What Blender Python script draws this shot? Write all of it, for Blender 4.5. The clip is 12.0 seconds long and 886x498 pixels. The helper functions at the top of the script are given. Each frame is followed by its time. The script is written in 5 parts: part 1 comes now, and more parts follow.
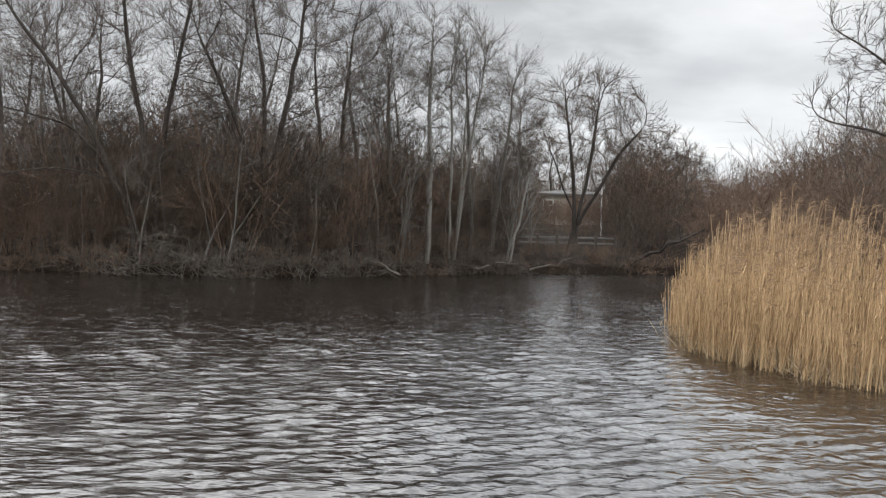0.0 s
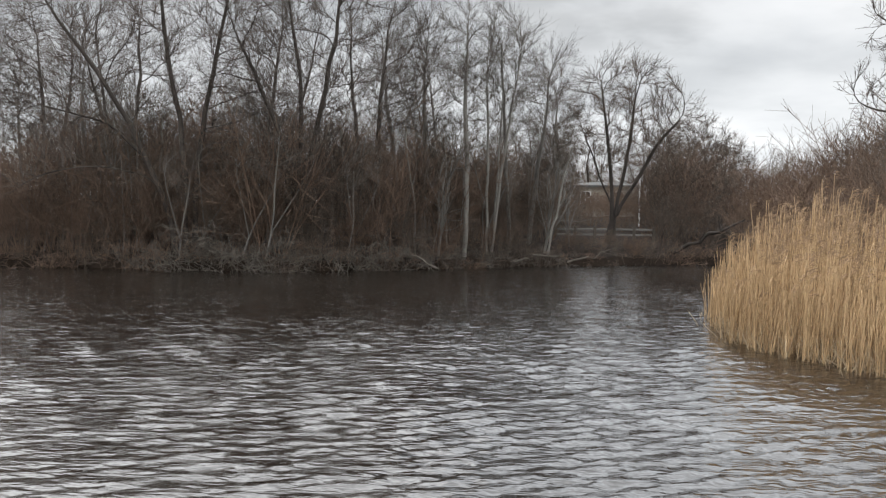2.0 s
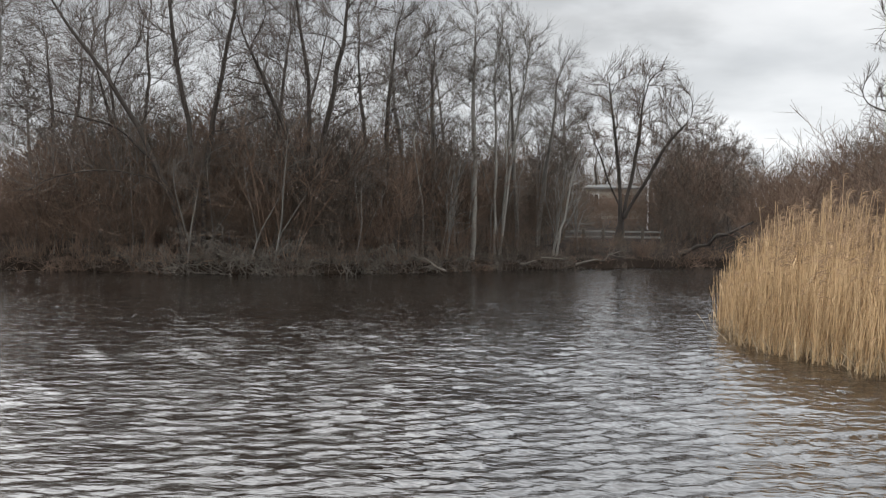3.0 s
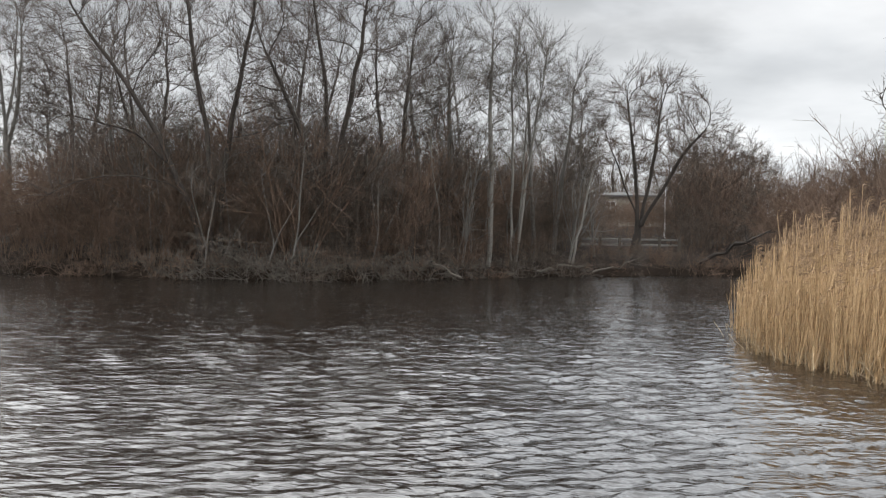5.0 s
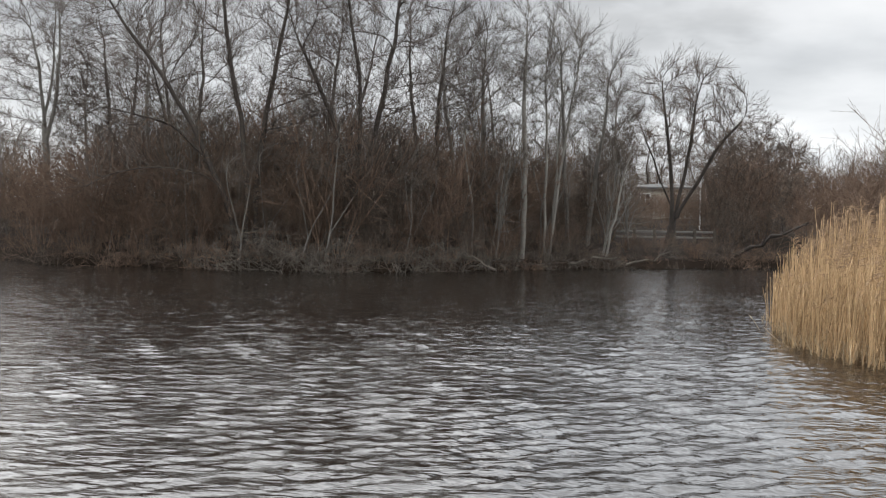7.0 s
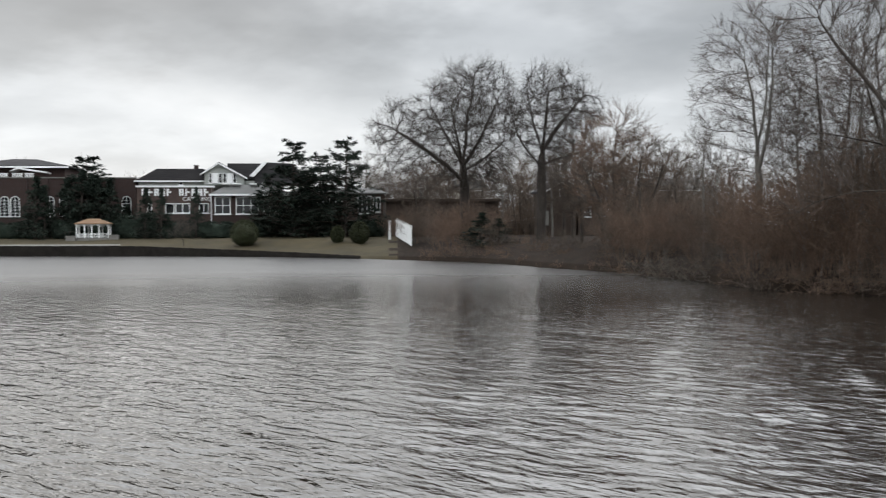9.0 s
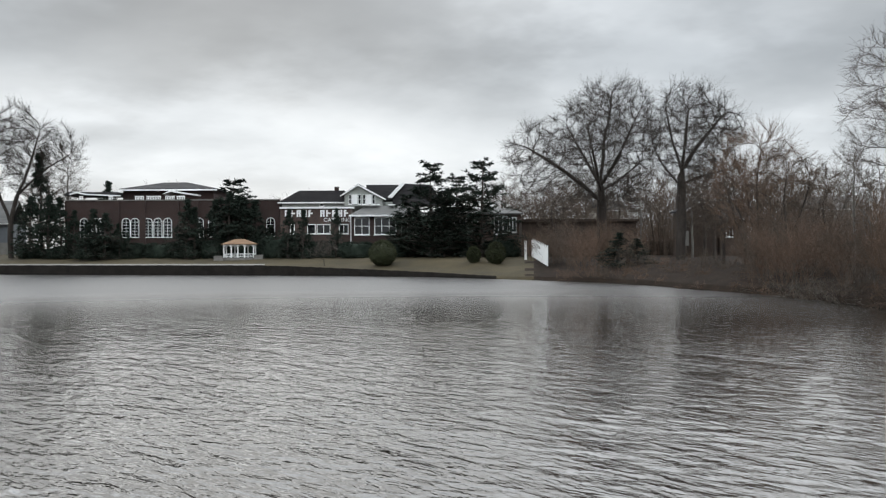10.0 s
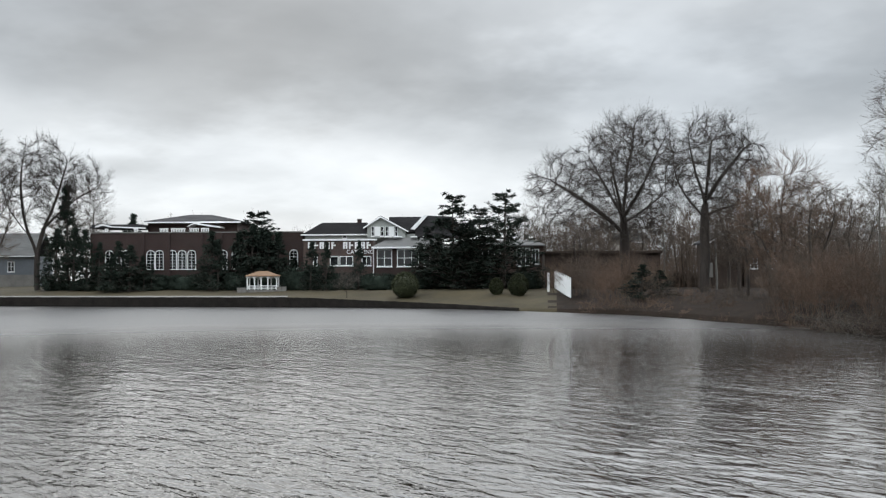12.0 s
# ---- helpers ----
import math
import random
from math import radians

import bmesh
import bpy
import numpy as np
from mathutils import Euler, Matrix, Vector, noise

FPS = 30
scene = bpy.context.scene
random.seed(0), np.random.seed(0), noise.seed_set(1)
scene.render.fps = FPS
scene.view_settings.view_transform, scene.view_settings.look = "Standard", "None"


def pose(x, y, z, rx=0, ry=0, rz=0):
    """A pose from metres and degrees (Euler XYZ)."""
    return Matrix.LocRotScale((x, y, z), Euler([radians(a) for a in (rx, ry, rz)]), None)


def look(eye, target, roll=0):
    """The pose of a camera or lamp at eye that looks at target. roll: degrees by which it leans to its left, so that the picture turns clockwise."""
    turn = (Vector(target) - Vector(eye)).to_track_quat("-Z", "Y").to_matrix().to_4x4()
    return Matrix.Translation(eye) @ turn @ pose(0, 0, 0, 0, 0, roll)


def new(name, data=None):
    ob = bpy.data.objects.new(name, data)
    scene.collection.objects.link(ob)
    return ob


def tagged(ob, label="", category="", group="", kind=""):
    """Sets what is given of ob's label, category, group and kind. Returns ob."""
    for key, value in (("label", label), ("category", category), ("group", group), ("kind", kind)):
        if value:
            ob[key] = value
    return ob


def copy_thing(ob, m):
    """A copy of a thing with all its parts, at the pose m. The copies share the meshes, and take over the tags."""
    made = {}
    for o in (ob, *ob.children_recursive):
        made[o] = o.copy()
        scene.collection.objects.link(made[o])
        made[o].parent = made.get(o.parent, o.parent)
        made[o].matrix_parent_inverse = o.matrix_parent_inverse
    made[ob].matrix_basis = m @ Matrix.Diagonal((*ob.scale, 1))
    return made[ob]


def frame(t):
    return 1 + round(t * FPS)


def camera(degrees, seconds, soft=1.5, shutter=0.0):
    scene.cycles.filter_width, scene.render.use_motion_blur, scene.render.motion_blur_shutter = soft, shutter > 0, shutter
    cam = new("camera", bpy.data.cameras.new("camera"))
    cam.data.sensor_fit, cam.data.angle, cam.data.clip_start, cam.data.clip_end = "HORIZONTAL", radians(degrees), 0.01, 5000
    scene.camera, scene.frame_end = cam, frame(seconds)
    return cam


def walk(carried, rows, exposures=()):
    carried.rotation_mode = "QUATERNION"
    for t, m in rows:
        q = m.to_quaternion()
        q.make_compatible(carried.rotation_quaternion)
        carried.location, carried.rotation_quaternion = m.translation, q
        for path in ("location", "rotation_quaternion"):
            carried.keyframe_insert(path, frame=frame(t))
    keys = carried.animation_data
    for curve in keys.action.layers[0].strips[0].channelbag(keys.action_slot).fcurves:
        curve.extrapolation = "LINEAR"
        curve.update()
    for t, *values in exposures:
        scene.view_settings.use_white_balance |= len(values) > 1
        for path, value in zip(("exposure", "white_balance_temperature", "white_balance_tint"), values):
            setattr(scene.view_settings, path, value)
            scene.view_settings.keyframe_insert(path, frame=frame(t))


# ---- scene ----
# Camera: stands still at the water's edge and pans to its left.
EYE = 3.5
PATH = [  # seconds, yaw to the left, pitch up, lean to the left
    (0.0, 0.00, -2.205, 1.324),
    (0.5, 0.62, -2.209, 1.282),
    (1.0, 1.53, -2.506, 0.841),
    (1.5, 1.81, -2.692, 0.777),
    (2.0, 2.10, -2.615, 0.622),
    (2.5, 2.45, -2.511, 0.429),
    (4.5, 3.02, -2.333, 0.896),
    (5.0, 3.48, -2.097, 0.775),
    (5.5, 3.53, -2.042, 0.760),
    (6.0, 3.52, -2.204, 0.711),
    (6.5, 4.40, -2.458, 0.798),
    (6.7, 4.85, -2.528, 0.847),
    (7.0, 5.35, -2.583, 0.843),
    (7.3, 5.80, -2.568, 0.736),
    (7.6, 6.90, -2.480, 0.561),
    (7.9, 10.10, -2.319, 0.353),
    (8.1, 14.40, -2.170, 0.212),
    (8.3, 20.99, -1.987, 0.083),
    (8.5, 29.09, -1.744, -0.041),
    (9.0, 43.95, -1.295, -0.289),
    (9.5, 49.84, -0.836, -0.345),
    (10.0, 51.60, -0.115, -0.282),
    (10.5, 52.47, 0.693, -0.338),
    (11.0, 52.78, 1.265, -0.303),
    (11.5, 52.90, 1.618, -0.213),
    (12.0, 52.86, 1.688, -0.300),
]
cam = camera(47.1, 12.0, soft=1.25, shutter=0.12)
walk(cam, [(t, look((0, 0, EYE), (-math.sin(radians(w)) * math.cos(radians(p)), math.cos(radians(w)) * math.cos(radians(p)), EYE + math.sin(radians(p))), r))
           for t, w, p, r in PATH],
     exposures=[(0.0, 0.41, 6640, 10), (6.7, 0.42, 6640, 10), (8.3, 0.41, 6580, 11), (9.2, 0.0, 6460, 9), (9.6, -0.01, 6430, 9), (10.1, 0.09, 6390, 8), (12.0, 0.11, 6330, 8)])

# World: overcast sky, brighter towards a hidden low sun behind the far bank.
SUN_AZ, SUN_EL = 63.0, 25.0
SUN_DIR = Vector((-math.sin(radians(SUN_AZ)) * math.cos(radians(SUN_EL)), math.cos(radians(SUN_AZ)) * math.cos(radians(SUN_EL)), math.sin(radians(SUN_EL))))


def node(tree, kind, **values):
    n = tree.nodes.new(kind)
    for key, value in values.items():
        if key in n.inputs:
            n.inputs[key].default_value = value
    return n


def ramp(tree, stops):
    n = tree.nodes.new("ShaderNodeValToRGB")
    e = n.color_ramp.elements
    while len(e) < len(stops):
        e.new(0.5)
    for i, (p, c) in enumerate(stops):
        e[i].position = p
        e[i].color = (c, c, c, 1) if isinstance(c, float) else (*c, 1)
    return n


def math_node(tree, op, a, b=None):
    n = tree.nodes.new("ShaderNodeMath")
    n.operation = op
    for i, v in enumerate((a, b)):
        if v is None:
            continue
        if isinstance(v, (int, float)):
            n.inputs[i].default_value = v
        else:
            tree.links.new(v, n.inputs[i])
    return n.outputs[0]


def make_world():
    world = bpy.data.worlds.new("overcast")
    scene.world = world
    world.use_nodes = True
    tree = world.node_tree
    tree.nodes.clear()
    out = tree.nodes.new("ShaderNodeOutputWorld")
    coord = tree.nodes.new("ShaderNodeTexCoord")
    split = tree.nodes.new("ShaderNodeSeparateXYZ")
    tree.links.new(coord.outputs["Generated"], split.inputs[0])
    height = math_node(tree, "MAXIMUM", split.outputs[2], 0.0)
    # cloud layer seen in perspective: direction over height
    lift = math_node(tree, "ADD", height, 0.22)
    plane = tree.nodes.new("ShaderNodeCombineXYZ")
    tree.links.new(math_node(tree, "DIVIDE", split.outputs[0], lift), plane.inputs[0])
    tree.links.new(math_node(tree, "DIVIDE", split.outputs[1], lift), plane.inputs[1])
    shift = tree.nodes.new("ShaderNodeMapping")
    shift.inputs["Location"].default_value = CLOUD_SHIFT
    tree.links.new(plane.outputs[0], shift.inputs["Vector"])
    big = node(tree, "ShaderNodeTexNoise", Scale=1.15, Detail=6.0, Roughness=0.5, Distortion=0.15)
    tree.links.new(shift.outputs[0], big.inputs["Vector"])
    cloud = ramp(tree, [(0.32, (0.43, 0.455, 0.485)), (0.46, (0.53, 0.555, 0.585)), (0.56, (0.63, 0.655, 0.685)), (0.72, (0.75, 0.77, 0.795))])
    tree.links.new(big.outputs["Fac"], cloud.inputs[0])
    # glow round the hidden sun, and paler air near the horizon
    dot = tree.nodes.new("ShaderNodeVectorMath")
    dot.operation = "DOT_PRODUCT"
    tree.links.new(coord.outputs["Generated"], dot.inputs[0])
    dot.inputs[1].default_value = SUN_DIR
    glow = math_node(tree, "POWER", math_node(tree, "MAXIMUM", dot.outputs["Value"], 0.0), 6.0)
    low = math_node(tree, "POWER", math_node(tree, "SUBTRACT", 1.0, height), 7.5)
    # an overcast sky is far brighter overhead than at the horizon
    over = math_node(tree, "MINIMUM", math_node(tree, "MULTIPLY", math_node(tree, "MAXIMUM", math_node(tree, "SUBTRACT", height, 0.272), 0.0), 22.0), 3.4)
    gain = math_node(tree, "ADD", math_node(tree, "ADD", 0.72, math_node(tree, "MULTIPLY", glow, 0.16)), math_node(tree, "ADD", over, math_node(tree, "MULTIPLY", low, 0.72)))
    # low cloud banks and one added brightening above them: direction, height, width and depth in degrees, and how much
    # darker or lighter
    wisp = node(tree, "ShaderNodeTexNoise", Scale=3.2, Detail=4.0, Roughness=0.55)
    tree.links.new(shift.outputs[0], wisp.inputs["Vector"])
    stray = math_node(tree, "MULTIPLY", math_node(tree, "SUBTRACT", wisp.outputs["Fac"], 0.5), 26.0)
    turned = math_node(tree, "MULTIPLY", math_node(tree, "ARCTAN2", math_node(tree, "MULTIPLY", split.outputs[0], -1.0), split.outputs[1]), 57.3)
    raised = math_node(tree, "MULTIPLY", math_node(tree, "ARCSINE", split.outputs[2]), 57.3)
    turned, raised = math_node(tree, "ADD", turned, stray), math_node(tree, "ADD", raised, math_node(tree, "MULTIPLY", stray, 0.3))
    bank = None
    for az, el, wide, deep, weight in SKY_PATCHES:
        a = math_node(tree, "POWER", math_node(tree, "ABSOLUTE", math_node(tree, "DIVIDE", math_node(tree, "SUBTRACT", turned, az), wide)), 2.0)
        b = math_node(tree, "POWER", math_node(tree, "ABSOLUTE", math_node(tree, "DIVIDE", math_node(tree, "SUBTRACT", raised, el), deep)), 2.0)
        one = math_node(tree, "MULTIPLY", math_node(tree, "EXPONENT", math_node(tree, "MULTIPLY", math_node(tree, "ADD", a, b), -1.0)), weight)
        bank = one if bank is None else math_node(tree, "ADD", bank, one)
    gain = math_node(tree, "MULTIPLY", gain, math_node(tree, "ADD", 1.0, bank))
    tint = tree.nodes.new("ShaderNodeVectorMath")
    tint.operation = "SCALE"
    tree.links.new(cloud.outputs[0], tint.inputs[0])
    tree.links.new(gain, tint.inputs["Scale"])
    overcast = node(tree, "ShaderNodeBackground", Strength=1.0)
    tree.links.new(tint.outputs[0], overcast.inputs["Color"])
    sky = tree.nodes.new("ShaderNodeTexSky")
    sky.sky_type, sky.sun_disc = "NISHITA", False
    sky.sun_elevation, sky.sun_rotation = radians(SUN_EL), radians(-SUN_AZ)
    blue = node(tree, "ShaderNodeBackground", Strength=0.08)
    tree.links.new(sky.outputs[0], blue.inputs["Color"])
    mix = tree.nodes.new("ShaderNodeMixShader")
    mix.inputs[0].default_value = 0.94
    tree.links.new(blue.outputs[0], mix.inputs[1])
    tree.links.new(overcast.outputs[0], mix.inputs[2])
    tree.links.new(mix.outputs[0], out.inputs[0])


CLOUD_SHIFT = (7.4, 4.2, 0.0)
# last entry: lies mostly above the view, added to brighten the water's reflection
SKY_PATCHES = [(57, 12.5, 14, 4.0, -0.22), (70, 12.0, 10, 4.5, -0.20), (66, 6.0, 12, 2.6, 0.20), (41, 11.0, 6, 4.0, 0.26), (25, 14.0, 10, 8.0, -0.2), (-4.5, 11.0, 7, 3.6, -0.30), (-13, 18.0, 11, 8.0, 0.36)]
make_world()
sun = new("sun", bpy.data.lights.new("sun", "SUN"))
sun.data.energy, sun.data.angle, sun.data.color = 1.15, radians(112), (1.0, 0.95, 0.88)
sun.matrix_basis = look(SUN_DIR * 100, (0, 0, 0))


# Materials
def material(name, low, high, scale=4.0, fine=40.0, rough=0.8, bump=0.3, stretch=(1, 1, 1), metal=0.0, random_part=0.0, spec=0.3):
    """A surface that varies between two colours at two scales, with fine relief."""
    m = bpy.data.materials.new(name)
    m.use_nodes = True
    tree = m.node_tree
    bsdf = tree.nodes["Principled BSDF"]
    bsdf.inputs["Metallic"].default_value = metal
    bsdf.inputs["Specular IOR Level"].default_value = spec
    coord = tree.nodes.new("ShaderNodeTexCoord")
    place = tree.nodes.new("ShaderNodeMapping")
    place.inputs["Scale"].default_value = stretch
    tree.links.new(coord.outputs["Object"], place.inputs["Vector"])
    a = node(tree, "ShaderNodeTexNoise", Scale=scale, Detail=5.0, Roughness=0.6)
    b = node(tree, "ShaderNodeTexNoise", Scale=fine, Detail=3.0, Roughness=0.6)
    for n in (a, b):
        tree.links.new(place.outputs[0], n.inputs["Vector"])
    both = math_node(tree, "ADD", math_node(tree, "MULTIPLY", a.outputs["Fac"], 0.65), math_node(tree, "MULTIPLY", b.outputs["Fac"], 0.35))
    if random_part:
        info = tree.nodes.new("ShaderNodeObjectInfo")
        isle = tree.nodes.new("ShaderNodeNewGeometry")
        r = math_node(tree, "ADD", math_node(tree, "MULTIPLY", info.outputs["Random"], 0.4), math_node(tree, "MULTIPLY", isle.outputs["Random Per Island"], 0.6))
        both = math_node(tree, "ADD", both, math_node(tree, "MULTIPLY", math_node(tree, "SUBTRACT", r, 0.5), random_part))
    tone = ramp(tree, [(0.3, low), (0.7, high)])
    tree.links.new(both, tone.inputs[0])
    tree.links.new(tone.outputs[0], bsdf.inputs["Base Color"])
    bsdf.inputs["Roughness"].default_value = rough
    if bump:
        relief = node(tree, "ShaderNodeBump", Strength=bump, Distance=0.03)
        tree.links.new(b.outputs["Fac"], relief.inputs["Height"])
        tree.links.new(relief.outputs[0], bsdf.inputs["Normal"])
    return m


def brick_material(name, one, two, mortar):
    m = bpy.data.materials.new(name)
    m.use_nodes = True
    tree = m.node_tree
    bsdf = tree.nodes["Principled BSDF"]
    coord = tree.nodes.new("ShaderNodeTexCoord")
    turn = tree.nodes.new("ShaderNodeMapping")
    turn.inputs["Rotation"].default_value = (radians(90), 0, 0)
    tree.links.new(coord.outputs["Object"], turn.inputs["Vector"])
    bricks = node(tree, "ShaderNodeTexBrick", Scale=1.0)
    bricks.inputs["Color1"].default_value, bricks.inputs["Color2"].default_value, bricks.inputs["Mortar"].default_value = (*one, 1), (*two, 1), (*mortar, 1)
    bricks.inputs["Mortar Size"].default_value, bricks.inputs["Brick Width"].default_value, bricks.inputs["Row Height"].default_value = 0.008, 0.215, 0.075
    tree.links.new(turn.outputs[0], bricks.inputs["Vector"])
    stain = node(tree, "ShaderNodeTexNoise", Scale=0.5, Detail=6.0)
    tree.links.new(coord.outputs["Object"], stain.inputs["Vector"])
    mul = tree.nodes.new("ShaderNodeMix")
    mul.data_type, mul.blend_type = "RGBA", "MULTIPLY"
    mul.inputs["Factor"].default_value = 0.7
    tone = ramp(tree, [(0.3, 0.55), (0.7, 1.0)])
    tree.links.new(stain.outputs["Fac"], tone.inputs[0])
    tree.links.new(bricks.outputs["Color"], mul.inputs["A"])
    tree.links.new(tone.outputs[0], mul.inputs["B"])
    tree.links.new(mul.outputs["Result"], bsdf.inputs["Base Color"])
    bsdf.inputs["Roughness"].default_value = 0.9
    relief = node(tree, "ShaderNodeBump", Strength=0.4, Distance=0.01)
    tree.links.new(bricks.outputs["Fac"], relief.inputs["Height"])
    relief.invert = True
    tree.links.new(relief.outputs[0], bsdf.inputs["Normal"])
    return m


def water_material():
    m = bpy.data.materials.new("pond_water")
    m.use_nodes = True
    tree = m.node_tree
    bsdf = tree.nodes["Principled BSDF"]
    bsdf.inputs["Base Color"].default_value = (0.0075, 0.0056, 0.0044, 1)
    bsdf.inputs["Specular IOR Level"].default_value = 0.8
    bsdf.inputs["IOR"].default_value = 1.42
    coord = tree.nodes.new("ShaderNodeTexCoord")
    total = None
    for scale, turn, stretch, weight in ((0.25, 35, (0.5, 1.3, 1), 1.1), (0.6, 50, (0.5, 1.4, 1), 0.9), (1.6, 20, (0.6, 1.5, 1), 1.0), (4.5, -8, (0.6, 1.5, 1), 0.42)):
        place = tree.nodes.new("ShaderNodeMapping")
        place.inputs["Rotation"].default_value = (0, 0, radians(turn))
        place.inputs["Scale"].default_value = stretch
        tree.links.new(coord.outputs["Object"], place.inputs["Vector"])
        n = node(tree, "ShaderNodeTexNoise", Scale=scale, Detail=2.0, Roughness=0.5, Distortion=0.6)
        tree.links.new(place.outputs[0], n.inputs["Vector"])
        part_height = math_node(tree, "MULTIPLY", n.outputs["Fac"], weight)
        total = part_height if total is None else math_node(tree, "ADD", total, part_height)
    # the open reach is ruffled by the wind, the water near the thicket smoother
    reach = tree.nodes.new("ShaderNodeVectorMath")
    reach.operation = "LENGTH"
    tree.links.new(coord.outputs["Object"], reach.inputs[0])
    ruffle = tree.nodes.new("ShaderNodeMapRange")
    for key, value in (("From Min", 42.0), ("From Max", 85.0), ("To Min", 0.06), ("To Max", 0.36)):
        ruffle.inputs[key].default_value = value
    tree.links.new(reach.outputs["Value"], ruffle.inputs["Value"])
    tree.links.new(ruffle.outputs[0], bsdf.inputs["Roughness"])
    # gusts: calmer and rougher patches
    gust = node(tree, "ShaderNodeTexNoise", Scale=0.07, Detail=2.0)
    tree.links.new(coord.outputs["Object"], gust.inputs["Vector"])
    force = ramp(tree, [(0.35, 0.55), (0.65, 1.0)])
    tree.links.new(gust.outputs["Fac"], force.inputs[0])
    relief = node(tree, "ShaderNodeBump", Strength=1.0, Distance=0.072)
    calm = tree.nodes.new("ShaderNodeMapRange")
    for key, value in (("From Min", 22.0), ("From Max", 50.0), ("To Min", 1.0), ("To Max", 0.58)):
        calm.inputs[key].default_value = value
    tree.links.new(reach.outputs["Value"], calm.inputs["Value"])
    tree.links.new(math_node(tree, "MULTIPLY", force.outputs[0], calm.outputs[0]), relief.inputs["Strength"])
    tree.links.new(total, relief.inputs["Height"])
    tree.links.new(relief.outputs[0], bsdf.inputs["Normal"])
    return m


BARK = material("brown_bark", (0.022, 0.018, 0.015), (0.068, 0.056, 0.047), 3, 30, 0.9, 0.5, (1, 1, 0.25))
# BARK again, with the silhouette shade of backlit trees put into its colour
SHADED_BARK = material("shaded_brown_bark", (0.018, 0.015, 0.0125), (0.055, 0.045, 0.038), 3, 30, 0.9, 0.5, (1, 1, 0.25))
PALE_BARK = material("pale_bark", (0.095, 0.087, 0.076), (0.20, 0.188, 0.168), 3, 30, 0.85, 0.4, (1, 1, 0.3))
GREY_BARK = material("grey_bark", (0.075, 0.07, 0.062), (0.18, 0.168, 0.15), 3, 30, 0.9, 0.4, (1, 1, 0.3))
TWIG = material("dark_twigs", (0.048, 0.040, 0.034), (0.118, 0.096, 0.083), 2, 10, 0.9, 0, random_part=0.5)
PALE_TWIG = material("pale_twigs", (0.07, 0.061, 0.052), (0.145, 0.128, 0.11), 2, 10, 0.9, 0, random_part=0.5)
RED_TWIG = material("red_brown_twigs", (0.064, 0.042, 0.0295), (0.160, 0.105, 0.073), 0.7, 8, 0.9, 0, random_part=0.6)
BUSH_TWIG = material("brown_twigs", (0.042, 0.032, 0.0245), (0.114, 0.086, 0.066), 0.7, 8, 0.9, 0, random_part=0.6)
NEEDLES = material("dark_needles", (0.014, 0.0195, 0.0160), (0.037, 0.048, 0.037), 1.2, 12, 0.9, 0, random_part=0.2, spec=0.03)
LEAVES = material("evergreen_leaves", (0.0135, 0.0170, 0.0075), (0.038, 0.043, 0.0175), 1.2, 12, 0.85, 0, random_part=0.5)
REED = material("dry_reed", (0.185, 0.116, 0.057), (0.535, 0.370, 0.208), 0.8, 9, 0.75, 0, random_part=0.7)
STRAW = material("pale_straw", (0.30, 0.225, 0.14), (0.56, 0.45, 0.31), 0.8, 9, 0.75, 0, random_part=0.7)
PLUME = material("reed_plume", (0.14, 0.088, 0.05), (0.30, 0.20, 0.12), 3, 20, 0.9, 0, random_part=0.5)
SOIL = material("wet_leaf_litter", (0.0074, 0.0051, 0.0037), (0.0240, 0.0162, 0.0112), 0.8, 9, 0.95, 0.6, spec=0.1)
GRASS = material("winter_lawn", (0.0195, 0.0156, 0.0063), (0.0540, 0.0412, 0.0175), 0.25, 6, 0.95, 0.4)
WATER = water_material()
BRICK = brick_material("red_brick", (0.043, 0.0195, 0.0155), (0.030, 0.0148, 0.0122), (0.046, 0.036, 0.031))
DARK_BRICK = brick_material("dark_brick", (0.085, 0.05, 0.04), (0.065, 0.04, 0.033), (0.10, 0.08, 0.07))
WHITE = material("white_paint", (0.70, 0.71, 0.70), (0.84, 0.84, 0.83), 1.5, 20, 0.5, 0.05)
SIDING = material("grey_green_siding", (0.26, 0.275, 0.255), (0.33, 0.345, 0.32), 0.8, 20, 0.6, 0.1)
BLUE_SIDING = material("blue_grey_siding", (0.095, 0.105, 0.115), (0.130, 0.142, 0.156), 0.8, 20, 0.6, 0.1)
CREAM = material("cream_siding", (0.27, 0.25, 0.21), (0.36, 0.335, 0.285), 0.8, 20, 0.6, 0.1)
SLATE = material("dark_shingles", (0.024, 0.023, 0.024), (0.058, 0.056, 0.057), 1.2, 18, 0.95, 0.5, (0.4, 1, 3), spec=0.08)
GREY_ROOF = material("grey_shingles", (0.075, 0.075, 0.074), (0.135, 0.134, 0.13), 1.2, 18, 0.95, 0.4, (0.4, 1, 3), spec=0.08)
TAN_ROOF = material("tan_cedar_shingles", (0.115, 0.068, 0.038), (0.20, 0.125, 0.074), 1.5, 12, 0.8, 0.4, (0.5, 1, 3))
STONE = material("dark_wall_stone", (0.009, 0.008, 0.0075), (0.026, 0.023, 0.020), 0.9, 7, 0.95, 0.7, spec=0.05)
CONCRETE = material("pale_concrete", (0.12, 0.115, 0.105), (0.20, 0.19, 0.175), 0.9, 12, 0.85, 0.3)
WOOD_FENCE = material("weathered_fence_wood", (0.0300, 0.0216, 0.0168), (0.0660, 0.0480, 0.0372), 1.2, 14, 0.85, 0.4, (1, 1, 0.2))
DRIFTWOOD = material("bleached_deadwood", (0.05, 0.043, 0.036), (0.115, 0.10, 0.083), 2, 20, 0.9, 0.3)
GLASS = bpy.data.materials.new("window_glass")
